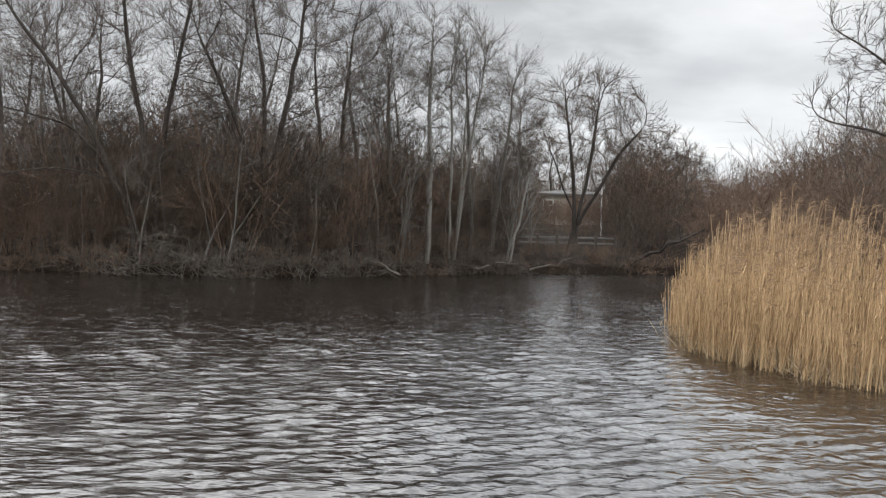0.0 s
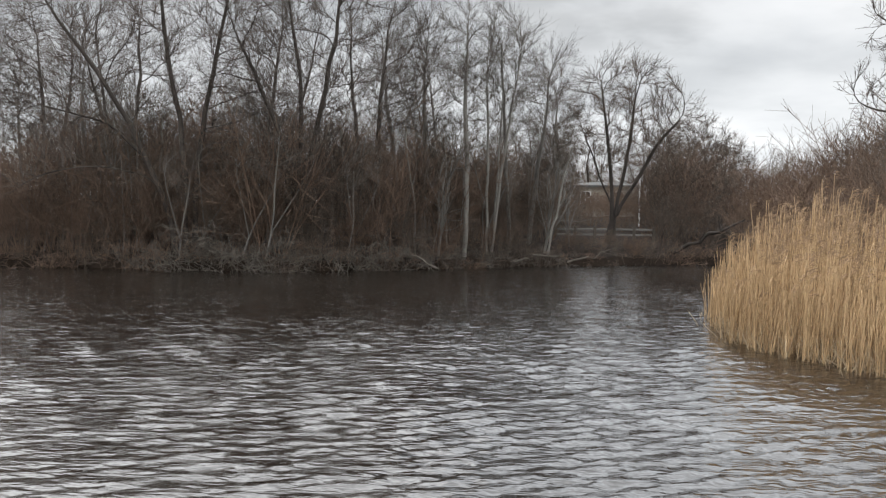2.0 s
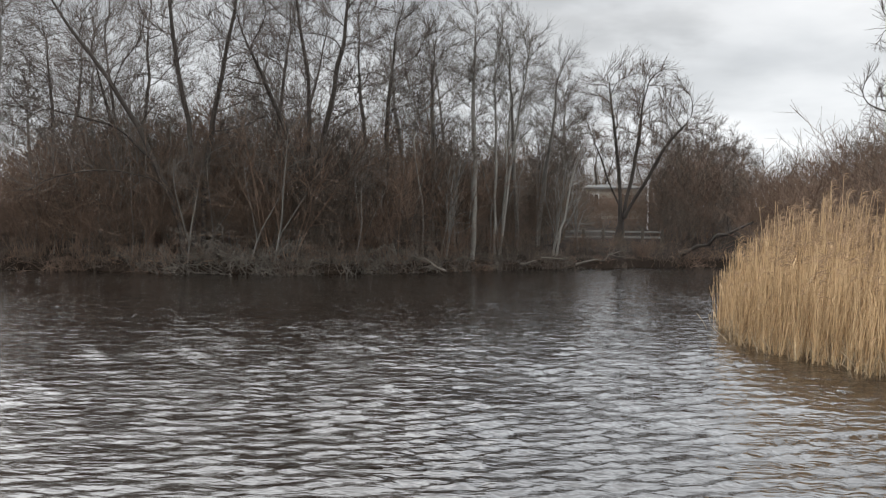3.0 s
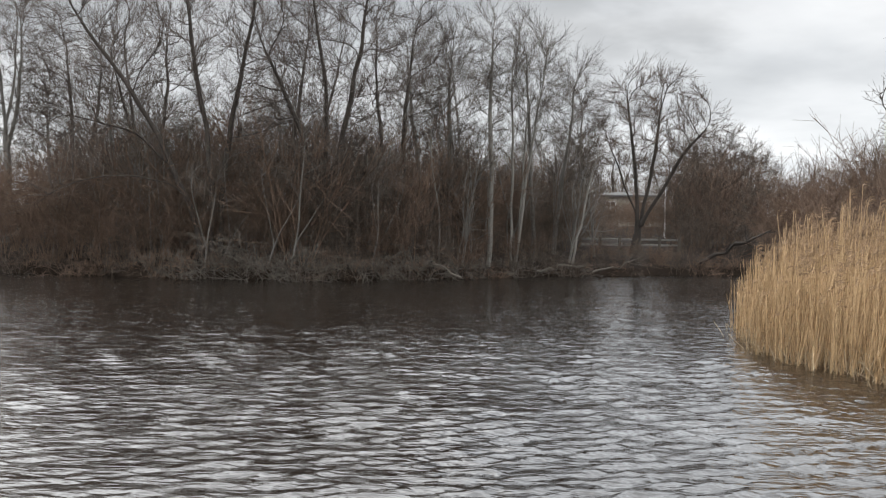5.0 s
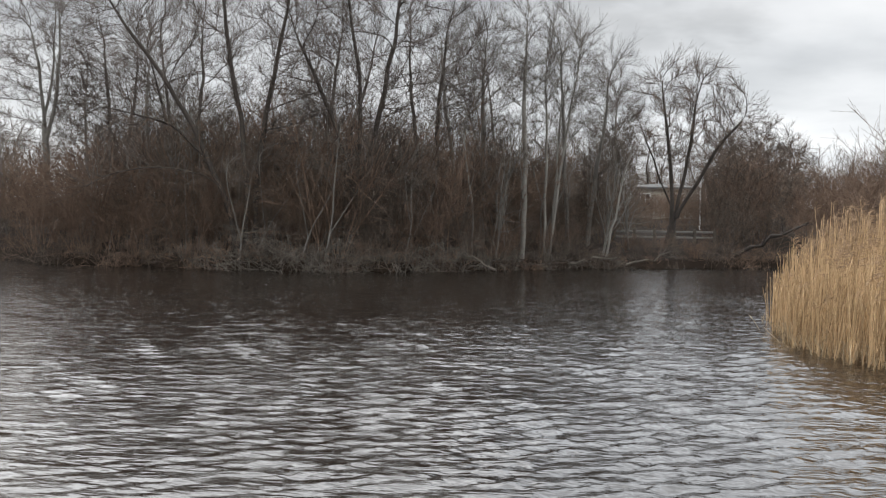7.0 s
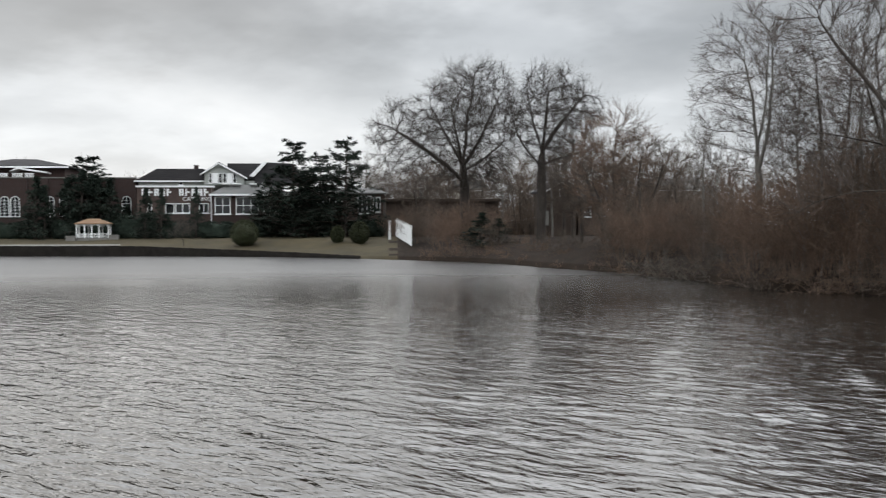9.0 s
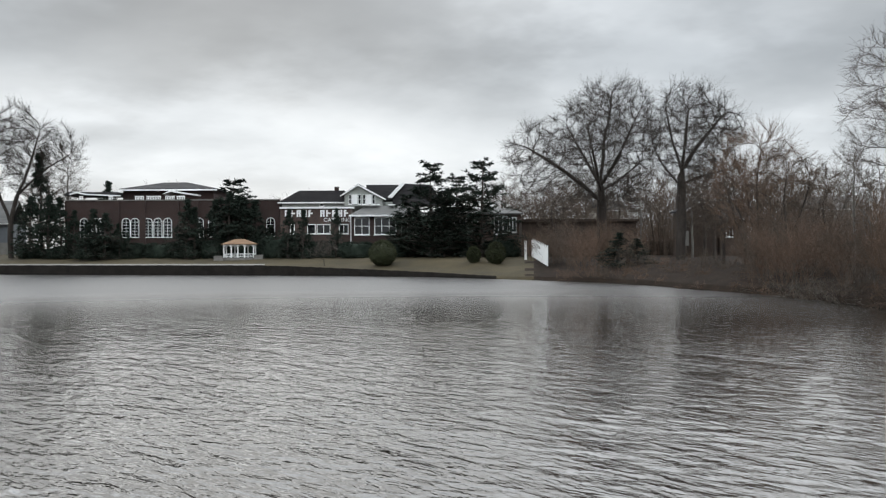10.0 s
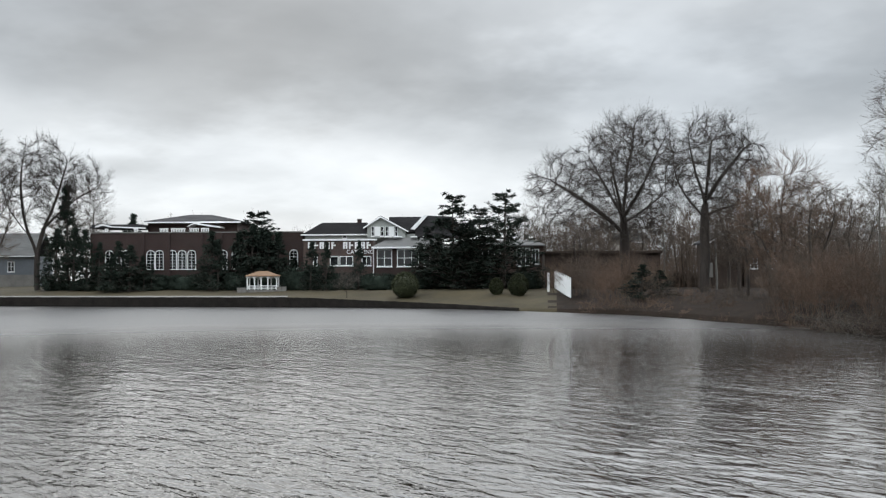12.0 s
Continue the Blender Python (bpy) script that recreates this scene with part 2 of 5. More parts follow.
GLASS.use_nodes = True
for key, value in (("Base Color", (0.004, 0.005, 0.006, 1)), ("Roughness", 0.06), ("IOR", 1.5)):
    GLASS.node_tree.nodes["Principled BSDF"].inputs[key].default_value = value


# ---- building blocks ----
def at(az, dist, z=0.0):
    """The point dist metres from the camera's foot, az degrees left of straight ahead."""
    return Vector((-math.sin(radians(az)) * dist, math.cos(radians(az)) * dist, z))


def mesh_of(name, verts, faces, mats, smooth=False):
    me = bpy.data.meshes.new(name)
    me.from_pydata(verts, [], faces)
    for m in mats:
        me.materials.append(m)
    if smooth:
        me.polygons.foreach_set("use_smooth", [True] * len(me.polygons))
    me.update()
    return me


def part(name, bm, mat, parent, label=""):
    """Links a bmesh as one mesh object under a thing or a part."""
    me = bpy.data.meshes.new(name)
    bmesh.ops.recalc_face_normals(bm, faces=bm.faces[:])
    bm.to_mesh(me)
    bm.free()
    me.materials.append(mat)
    ob = new(name, me)
    ob.parent = parent
    if label:
        ob["label"] = label
    return ob


def thing(name, m, label, category, group="", kind=""):
    ob = new(name)
    ob.matrix_basis = m
    return tagged(ob, label, category, group, kind)


def box(bm, x0, x1, y0, y1, z0, z1, bevel=0.0):
    made = bmesh.ops.create_cube(bm, size=1.0, matrix=Matrix.Translation(((x0 + x1) / 2, (y0 + y1) / 2, (z0 + z1) / 2)) @ Matrix.Diagonal((x1 - x0, y1 - y0, z1 - z0, 1)))
    if bevel:
        edges = list({e for v in made["verts"] for e in v.link_edges})
        bmesh.ops.bevel(bm, geom=edges, offset=bevel, segments=1, affect="EDGES")
    return bm


def box_part(name, mat, parent, x0, x1, y0, y1, z0, z1, label="", bevel=0.0):
    return part(name, box(bmesh.new(), x0, x1, y0, y1, z0, z1, bevel), mat, parent, label)


def prism(name, mat, parent, outline, y0, y1, label=""):
    """An outline in x and z, drawn out from y0 to y1."""
    bm = bmesh.new()
    front = [bm.verts.new((x, y0, z)) for x, z in outline]
    back = [bm.verts.new((x, y1, z)) for x, z in outline]
    bm.faces.new(front)
    bm.faces.new(back[::-1])
    n = len(outline)
    for i in range(n):
        bm.faces.new((front[i], back[i], back[(i + 1) % n], front[(i + 1) % n]))
    return part(name, bm, mat, parent, label)


def hip_roof(name, mat, parent, x0, x1, y0, y1, z0, z1, inset_x, inset_y, label="", thick=0.18):
    bm = bmesh.new()
    low = [bm.verts.new(c) for c in ((x0, y0, z0), (x1, y0, z0), (x1, y1, z0), (x0, y1, z0))]
    mid = [bm.verts.new((*v.co.xy, z0 + thick)) for v in low]
    top = [bm.verts.new(c) for c in ((x0 + inset_x, y0 + inset_y, z1), (x1 - inset_x, y0 + inset_y, z1), (x1 - inset_x, y1 - inset_y, z1), (x0 + inset_x, y1 - inset_y, z1))]
    bm.faces.new(low[::-1])
    bm.faces.new(top)
    for a, b in ((low, mid), (mid, top)):
        for i in range(4):
            bm.faces.new((a[i], a[(i + 1) % 4], b[(i + 1) % 4], b[i]))
    return part(name, bm, mat, parent, label)


# ---- the land: one sheet round the pond, laid out by direction and distance past the shore ----
SHORE_AZ = [-180, -110, -80, -60, -45, -30, -24, -18, -14, -12.5, -10, -3.3, 5, 11, 16.5, 20.5, 24, 27, 29.5, 33.4, 37.2, 41.4, 46, 52.4, 58.7, 64.9, 70.8, 76.4, 85, 100, 120, 150, 180]
SHORE_R = [0.5, 0.7, 3, 12, 26, 44, 52, 58, 61, 61.5, 59.5, 56.2, 51.5, 50.2, 51.3, 53.1, 55.4, 57, 63.5, 73, 81, 94, 104, 118, 127, 134, 143, 155, 165, 110, 30, 0.7, 0.5]


def shore(az):
    wob = 0.5 * math.sin(az * 2.1) + 0.35 * math.sin(az * 5.3 + 1) + 0.2 * math.sin(az * 11.7)
    r = float(np.interp(az, SHORE_AZ, SHORE_R))
    return r + (wob * 0.7 if -30 < az < 47 else 0.0)


def wall_top(az):
    """Height of the low wall that holds the lawn."""
    return float(np.interp(az, [48.5, 52, 57.5, 61], [0.3, 0.55, 0.95, 1.25]))


def land_z(az, past):
    """Height of the ground past metres behind the shore."""
    lawn = float(np.interp(az, [44, 50], [0, 1]))
    if past < 0:
        return max(-1.3, past * 0.45 - 0.12)
    if az < -64 or az > 112:
        # the near bank, on which the camera stands
        near = float(np.interp(past, [0, 0.5, 1.6, 4, 30, 400], [-0.12, 0.5, 1.7, 1.95, 2.3, 2.8]))
        return near
    wild = float(np.interp(past, [0, 0.9, 1.15, 2, 5, 12, 30, 80, 400], [-0.3, -0.08, 0.38, 0.55, 0.95, 1.5, 2.0, 2.4, 2.8]))
    top = wall_top(az) - 0.03
    kept = float(np.interp(past, [0, 0.3, 0.5, 4, 9, 30, 80, 400], [-0.12, -0.1, top, top + 0.3 * (2.2 - top), 1.95, 2.6, 2.8, 3]))
    soft = float(np.interp(past, [0, 3, 6, 14, 30, 80, 400], [-0.12, 0.45, 0.95, 1.8, 2.4, 2.8, 3]))
    walled = float(np.interp(az, [48.5, 49.5], [0, 1]))
    return wild * (1 - lawn) + lawn * (soft * (1 - walled) + kept * walled)


def ground_at(az, dist):
    return land_z(az, dist - shore(az))


def make_ground():
    azs = [a for a in np.arange(-180, -32, 4.0)] + [a for a in np.arange(-32, 88, 0.5)] + [a for a in np.arange(88, 180, 4.0)]
    steps = [-12, -4, -1.2, 0, 0.3, 0.5, 0.9, 1.15, 1.8, 3, 4, 5, 7, 9, 12, 16, 22, 30, 45, 80, 160, 400, 1200, 3500]
    rng = np.random.RandomState(3)
    verts, faces, mats = [(0, 0, -1.3)], [], []
    for a in azs:
        r0 = shore(a)
        for k, s in enumerate(steps):
            d = max(r0 + s, 0.02 * (k + 1)) if s < 0 else r0 + s
            z = land_z(a, d - r0)
            if s > 0.8:
                z += rng.uniform(-0.05, 0.05) * min(2.0, s * 0.3) * (0.4 if a > 46 else 1.0)
            verts.append(tuple(at(a, d, z)))
    n, m = len(azs), len(steps)
    for i in range(n):
        j = (i + 1) % n
        faces.append((0, 1 + j * m, 1 + i * m))
        mats.append(0)
        for k in range(m - 1):
            faces.append((1 + i * m + k, 1 + j * m + k, 1 + j * m + k + 1, 1 + i * m + k + 1))
            mats.append(1 if 100 > azs[i] > 46.0 + 0.25 * (k % 3) and k >= 4 else 0)
    me = mesh_of("ground", verts, faces, [SOIL, GRASS], smooth=True)
    me.polygons.foreach_set("material_index", mats)
    tagged(new("ground", me), "brown leaf-littered banks and winter lawn round the pond", "ground", kind="structure")


def make_water():
    """The pond: a sheet of real wavelets where they can be told apart, smooth beyond."""
    rng = np.random.RandomState(9)
    azs = np.concatenate([np.arange(-180, -27, 3.0), np.arange(-27, 80, 0.3), np.arange(80, 180, 2.5)])
    rings = np.concatenate([[0.0, 2.0, 4.0, 6.0], 7.0 * 1.0068 ** np.arange(0, 322), [66, 72, 80, 90, 105, 125, 150, 185]])
    A, D = np.meshgrid(np.radians(azs), rings, indexing="ij")
    edge = np.array([shore(a) + (1.05 if a < 45 else 0.4) for a in azs])[:, None]
    D = np.minimum(D, edge)
    X, Y = -np.sin(A) * D, np.cos(A) * D
    Z = np.zeros_like(X)
    for _ in range(46):
        size = math.exp(rng.uniform(math.log(0.25), math.log(0.66)))
        way = radians(30 + rng.normal(0, 22))
        k = 2 * math.pi / size
        steep = 0.036
        Z += steep / k * np.sin(k * (-math.sin(way) * X + math.cos(way) * Y) + rng.uniform(0, 6.28))
    # gusts make some reaches rougher than others; waves die out at the shore and past the near reach
    gust = 0.78 + 0.14 * np.sin(X * 0.19 + 0.7 * np.sin(Y * 0.11)) * np.sin(Y * 0.13 + 1.1)
    gust = gust * np.interp(np.degrees(A), [10, 38, 55], [1.5, 0.42, 0.26])
    # the water close to the near bank lies calmer, most of all to the west
    gust = gust * np.interp(D, [5, 12, 26], [0.5, 0.65, 1.0]) ** np.interp(np.degrees(A), [-6, 6], [0, 1])
    Z *= gust * np.clip((edge - D - 2) / np.interp(np.degrees(A), [12, 20], [24, 21]), 0, 1) * np.clip((70 - D) / 45.0, 0, 1) * np.clip(D / 6, 0, 1) * np.clip((np.degrees(A) + 27) / 2, 0, 1) * np.clip((80 - np.degrees(A)) / 2, 0, 1)
    n, m = X.shape
    ids = np.arange(n * m).reshape(n, m)
    nxt = np.roll(ids, -1, axis=0)
    faces = np.stack([ids[:, :-1], nxt[:, :-1], nxt[:, 1:], ids[:, 1:]], -1)
    flat = (D[:, 1:] - D[:, :-1]) > 1e-6
    keep = flat | np.roll(flat, -1, axis=0)
    tagged(new("water", quad_mesh("water", np.stack([X, Y, Z], -1).reshape(-1, 3), faces[keep], WATER)), "dark wind-rippled brown pond water", "water", kind="structure")


make_ground()


# ---- bare trees and shrubs: tapered tubes grown level by level ----
def norm(v):
    return v / (np.linalg.norm(v, axis=-1, keepdims=True) + 1e-9)


def sprout(rng, P, R, k, t0, t1, angle, length, up, wobble, n, thin, tip, taper=0.5):
    """k shoots on each of the given limbs, between t0 and t1 of its length."""
    count, m = P.shape[:2]
    idx = np.repeat(np.arange(count), k)
    t = rng.uniform(t0, t1, len(idx))
    u = t * (m - 1)
    i = np.minimum(u.astype(int), m - 2)
    w = (u - i)[:, None]
    base = P[idx, i] * (1 - w) + P[idx, i + 1] * w
    ahead = norm(P[idx, i + 1] - P[idx, i])
    r = R[idx, i] * (1 - w[:, 0]) + R[idx, i + 1] * w[:, 0]
    side = norm(np.cross(ahead, rng.normal(size=ahead.shape)))
    a = np.radians(rng.uniform(angle[0], angle[1], len(idx)))[:, None]
    d = ahead * np.cos(a) + side * np.sin(a)
    whole = np.linalg.norm(P[:, 1:] - P[:, :-1], axis=-1).sum(1)[idx]
    size = whole * length * (1 - taper * (t - t0) / (t1 - t0 + 1e-6)) * rng.uniform(0.7, 1.25, len(idx))
    pts = [base]
    for _ in range(n - 1):
        d = norm(d + np.array([0, 0, up / (n - 1)]) + rng.normal(size=d.shape) * wobble / (n - 1))
        pts.append(pts[-1] + d * (size / (n - 1))[:, None])
    r0 = np.maximum(r * thin, tip)
    radii = r0[:, None] * np.linspace(1, 0, n)[None] + tip * np.linspace(0, 1, n)[None]
    return np.stack(pts, 1), radii


def stem(rng, start, way, length, r0, r1, n, up, wobble):
    d = norm(np.array([way], float))
    pts = [np.array([start], float)]
    for _ in range(n - 1):
        d = norm(d + np.array([0, 0, up / (n - 1)]) + rng.normal(size=d.shape) * wobble / (n - 1))
        pts.append(pts[-1] + d * length / (n - 1))
    return np.stack(pts, 1), np.linspace(r0, r1, n)[None]


def tubes(groups):
    """Vertices and faces of tapered tubes; groups of (points, radii, sides)."""
    verts, faces, start = [], [], 0
    for P, R, sides in groups:
        count, n = P.shape[:2]
        ahead = np.empty_like(P)
        ahead[:, :-1] = P[:, 1:] - P[:, :-1]
        ahead[:, -1] = ahead[:, -2]
        ahead = norm(ahead)
        ref = np.where(np.abs(ahead[..., 2:]) > 0.9, np.array([1.0, 0, 0]), np.array([0, 0, 1.0]))
        u = norm(np.cross(ahead, ref))
        v = np.cross(ahead, u)
        a = np.arange(sides) * 2 * np.pi / sides
        ring = P[:, :, None] + R[:, :, None, None] * (u[:, :, None] * np.cos(a)[:, None] + v[:, :, None] * np.sin(a)[:, None])
        verts.append(ring.reshape(-1, 3))
        ids = start + np.arange(count * n * sides).reshape(count, n, sides)
        nxt = np.roll(ids, -1, axis=2)
        faces.append(np.stack([ids[:, :-1], nxt[:, :-1], nxt[:, 1:], ids[:, 1:]], -1).reshape(-1, 4))
        start += count * n * sides
    return np.concatenate(verts), np.concatenate(faces)


def quad_mesh(name, verts, faces, mat, smooth=True):
    me = bpy.data.meshes.new(name)
    me.vertices.add(len(verts))
    me.vertices.foreach_set("co", np.asarray(verts, np.float32).ravel())
    me.loops.add(len(faces) * 4)
    me.loops.foreach_set("vertex_index", np.asarray(faces, np.int32).ravel())
    me.polygons.add(len(faces))
    me.polygons.foreach_set("loop_start", np.arange(len(faces), dtype=np.int32) * 4)
    me.polygons.foreach_set("use_smooth", np.full(len(faces), smooth))
    me.materials.append(mat)
    me.update(calc_edges=True)
    return me


def wood_part(name, groups, mat, parent, label="", kind="stuff"):
    ob = tagged(new(name, quad_mesh(name, *tubes(groups), mat)), kind=kind)
    ob.parent = parent
    if label:
        ob["label"] = label
    return ob


def bare_tree(seed, height, radius, bole=0.3, limbs=13, lean=(0, 0), limb_angle=(30, 60), limb_len=0.5, up=0.6, wobble=0.5, bark=BARK, twig=TWIG,
              forks=1, fork_spread=0.25, density=1.0, twig_r=0.013, fine=4, flat=0.62, label="", category="tree", name="bare_tree", group="trees in the thicket"):
    """A leafless tree: trunk, limbs, branches and fine twigs."""
    rng = np.random.RandomState(seed)
    root = thing(name, Matrix(), label, category, group)
    trunks = [stem(rng, (0, 0, -0.4), (lean[0], lean[1], 1), height + 0.4, radius, radius * 0.12, 11, 0.15, 0.30 * wobble)]
    for f in range(forks - 1):
        a = rng.uniform(0, 6.28)
        trunks.append(stem(rng, (0.3 * math.cos(a) * radius * 3, 0.3 * math.sin(a) * radius * 3, -0.4),
                           (lean[0] + fork_spread * math.cos(a), lean[1] + fork_spread * math.sin(a), 1), height * rng.uniform(0.75, 1.0), radius * 0.8, radius * 0.1, 11, 0.3, 0.35 * wobble))
    P0, R0 = np.concatenate([t[0] for t in trunks]), np.concatenate([t[1] for t in trunks])
    # a flare at the roots
    R0[:, 0] *= 1.45
    P1, R1 = sprout(rng, P0, R0, max(3, limbs // forks), bole, 0.97, limb_angle, limb_len, up, wobble, 8, 0.62, 0.02, flat)
    P2, R2 = sprout(rng, P1, R1, round(7 * density), 0.2, 0.98, (22, 52), 0.5, up * 0.5, wobble, 5, 0.5, 0.012, 0.4)
    P3, R3 = sprout(rng, P2, R2, round(4.4 * density), 0.2, 1.0, (18, 45), 0.62, up * 0.5, wobble * 0.8, 3, 0.5, twig_r * 0.8, 0.35)
    P4, R4 = sprout(rng, P3, R3, fine, 0.1, 1.0, (12, 42), 0.9, up * 0.3, wobble * 0.6, 2, 0.7, twig_r * 0.45, 0.25)
    wood_part("trunk", [(P0, R0, 7)], bark, root, kind="part")
    wood_part("branchwork", [(P1, R1, 5), (P2, R2, 4)], bark, root)
    wood_part("crown", [(P3, R3, 3), (P4, R4, 3)], twig, root, "haze of fine leafless twigs")
    return root


def colonise(rng, stems, blobs, step=0.5, kill=1.1, up=0.12, jitter=0.18, rounds=90):
    """A skeleton of limbs that grow from the given stems towards points scattered in the crown. blobs: middle, half sizes, count."""
    pos, par = [], []
    for line in stems:
        line = np.array(line, float)
        legs = np.linalg.norm(line[1:] - line[:-1], axis=1)
        n = max(3, int(legs.sum() / step))
        t = np.concatenate([[0], np.cumsum(legs)]) / legs.sum()
        u = np.linspace(0, 1, n)
        pts = np.stack([np.interp(u, t, line[:, k]) for k in range(3)], 1)
        soft = pts.copy()
        for _ in range(3):
            soft[1:-1] = 0.5 * soft[1:-1] + 0.25 * (soft[:-2] + soft[2:])
        soft[1:] += rng.normal(0, 0.05, (n - 1, 3))
        first = -1
        if pos:
            gap = np.linalg.norm(np.array(pos) - soft[0], axis=1)
            if gap.min() < 0.8:
                first = int(gap.argmin())
        for k, p in enumerate(soft):
            par.append(first if k == 0 else len(pos) - 1)
            pos.append(p)
    pull = []
    for mid, half, count in blobs:
        v = norm(rng.normal(size=(count, 3))) * rng.uniform(0, 1, (count, 1)) ** 0.42
        pull.append(np.array(mid) + v * np.array(half))
    pull = np.concatenate(pull)
    P = np.array(pos)
    gap = np.linalg.norm(pull[:, None] - P[None], axis=2)
    # nothing sprouts from the foot of a trunk
    gap[:, P[:, 2] < 0.16 * pull[:, 2].max()] = 1e6
    near, far = gap.argmin(1), gap.min(1)
    kids = {}
    for _ in range(rounds):
        if not len(pull):
            break
        fresh, owner = [], []
        for i in np.unique(near):
            mine = near == i
            d = norm(pull[mine] - P[i]).mean(0) + np.array([0, 0, up]) + rng.normal(0, jitter, 3)
            if par[i] >= 0:
                d = d + 0.45 * norm(P[i] - P[par[i]])
            q = P[i] + step * d / (np.linalg.norm(d) + 1e-9)
            old = kids.setdefault(int(i), [])
            if len(old) < 3 and all(np.linalg.norm(q - o) > 0.35 * step for o in old):
                old.append(q)
                fresh.append(q)
                owner.append(int(i))
        if not fresh:
            break
        first = len(P)
        P = np.concatenate([P, np.array(fresh)])
        par += owner
        gap = np.linalg.norm(pull[:, None] - P[None, first:], axis=2)
        better = gap.min(1) < far
        near = np.where(better, gap.argmin(1) + first, near)
        far = np.minimum(far, gap.min(1))
        live = far > kill
        pull, near, far = pull[live], near[live], far[live]
    return P, np.array(par)


def limb_tubes(P, par, radius, tip):
    """Smoothed chains of limbs with radii that add up towards the root; also the thin ends that carry twigs."""
    n = len(P)
    load = np.zeros(n)
    childless = np.ones(n, bool)
    childless[par[par >= 0]] = False
    load[childless] = 1
    for i in range(n - 1, -1, -1):
        if par[i] >= 0:
            load[par[i]] += load[i]
    power = min(3.2, max(1.5, math.log(load.max()) / math.log(radius / tip)))
    R = np.minimum(tip * np.maximum(load, 1) ** (1 / power), radius)
    main = np.full(n, -1)
    for i in range(n):
        p = par[i]
        if p >= 0 and (main[p] < 0 or load[i] > load[main[p]]):
            main[p] = i
    S = P.copy()
    has = (par >= 0) & (main >= 0)
    for _ in range(2):
        S[has] = 0.5 * S[has] + 0.25 * (S[par[has]] + S[main[has]])
    by_length = {}
    for i in range(n):
        p = par[i]
        if p >= 0 and main[p] == i:
            continue
        chain, k = [], i
        while k >= 0:
            chain.append(k)
            k = main[k]
        pts, rad = list(S[chain]), list(R[chain])
        if p >= 0:
            pts, rad = [S[p]] + pts, [min(R[p], R[i] * 1.15)] + rad
        else:
            rad[0] *= 1.4
        if len(pts) < 2:
            continue
        by_length.setdefault((len(pts), rad[0] > 0.45 * radius), []).append((pts, rad))
    groups = [(np.array([c[0] for c in v]), np.array([c[1] for c in v]), 7 if k[1] else 3) for k, v in by_length.items()]
    thin = [i for i in range(n) if par[i] >= 0 and load[i] <= 3]
    ends = np.stack([S[par[thin]], S[thin]], 1)
    return groups, ends, np.tile(R[thin][:, None], (1, 2))


def grown_tree(seed, stems, blobs, radius, tip=0.02, step=0.5, kill=1.1, up=0.12, jitter=0.18, shoots=(3, 3), reach=(1.6, 0.7), twig_r=0.012, splay=(12, 42), twig_up=0.3,
               bark=BARK, twig=TWIG, label="", group="trees in the thicket", name="bare_tree"):
    """A leafless tree whose limbs fill the given crown, with a haze of fine shoots at their ends."""
    rng = np.random.RandomState(seed)
    root = thing(name, Matrix(), label, "tree", group)
    P, par = colonise(rng, stems, blobs, step, kill, up, jitter)
    groups, ends, er = limb_tubes(P, par, radius, tip)
    P1, R1 = sprout(rng, ends, er, shoots[0], 0.1, 1.0, splay, reach[0], twig_up, 0.35, 3, 0.8, twig_r * 0.7, 0.2)
    P2, R2 = sprout(rng, P1, R1, shoots[1], 0.25, 1.0, (splay[0], splay[1] * 0.9), reach[1], twig_up * 0.6, 0.3, 2, 0.8, twig_r * 0.45, 0.2)
    wood_part("trunk", [g for g in groups if g[2] == 7], bark, root, kind="part")
    wood_part("branchwork", [g for g in groups if g[2] == 3], bark, root)
    wood_part("crown", [(P1, R1, 3), (P2, R2, 3)], twig, root, "haze of fine leafless twigs")
    return root


def shrub(seed, height, stems, spread, up, mat, twig_r=0.0095, wobble=0.8, kids=6, twigs=7, label="", name="shrub", group="shrubs along the bank"):
    """A leafless many-stemmed shrub."""
    rng = np.random.RandomState(seed)
    root = thing(name, Matrix(), label, "shrub", group)
    P, R = [], []
    for _ in range(stems):
        a, s = rng.uniform(0, 6.28), abs(rng.normal(0.3, 0.35)) * spread
        p, r = stem(rng, (0.35 * math.cos(a), 0.35 * math.sin(a), -0.2), (s * math.cos(a), s * math.sin(a), 1), height * rng.uniform(0.65, 1.0), rng.uniform(0.011, 0.024), 0.008, 5, up, wobble)
        P.append(p)
        R.append(r)
    P, R = np.concatenate(P), np.concatenate(R)
    P2, R2 = sprout(rng, P, R, kids, 0.2, 0.95, (20, 55), 0.5, up * 0.4, wobble, 3, 0.7, twig_r, 0.5)
    P3, R3 = sprout(rng, P2, R2, twigs, 0.1, 1.0, (18, 60), 0.75, up * 0.3, wobble, 2, 0.8, twig_r * 0.55, 0.3)
    wood_part("stemwork", [(P, R, 4)], mat, root)
    wood_part("twigwork", [(P2, R2, 3), (P3, R3, 3)], mat, root, "fine leafless twigs")
    return root


def put(az, dist, turn=0.0, size=1.0, sink=0.1, tall=1.0):
    p = at(az, dist, ground_at(az, dist) - sink)
    return Matrix.Translation(p) @ Matrix.Rotation(radians(turn), 4, "Z") @ Matrix.Diagonal((size, size, size * tall, 1))


used = set()


def plant(ob, m):
    """Sets the first one at m, and a copy at each later call."""
    if ob.name in used:
        return copy_thing(ob, m @ Matrix.Diagonal((*[1 / k for k in ob.scale], 1)))
    used.add(ob.name)
    ob.matrix_basis = m
    return ob


undergrowth = []


def sow(ob, m):
    """Remembers a copy that is joined into the undergrowth behind the first rows."""
    undergrowth.append((ob, m))


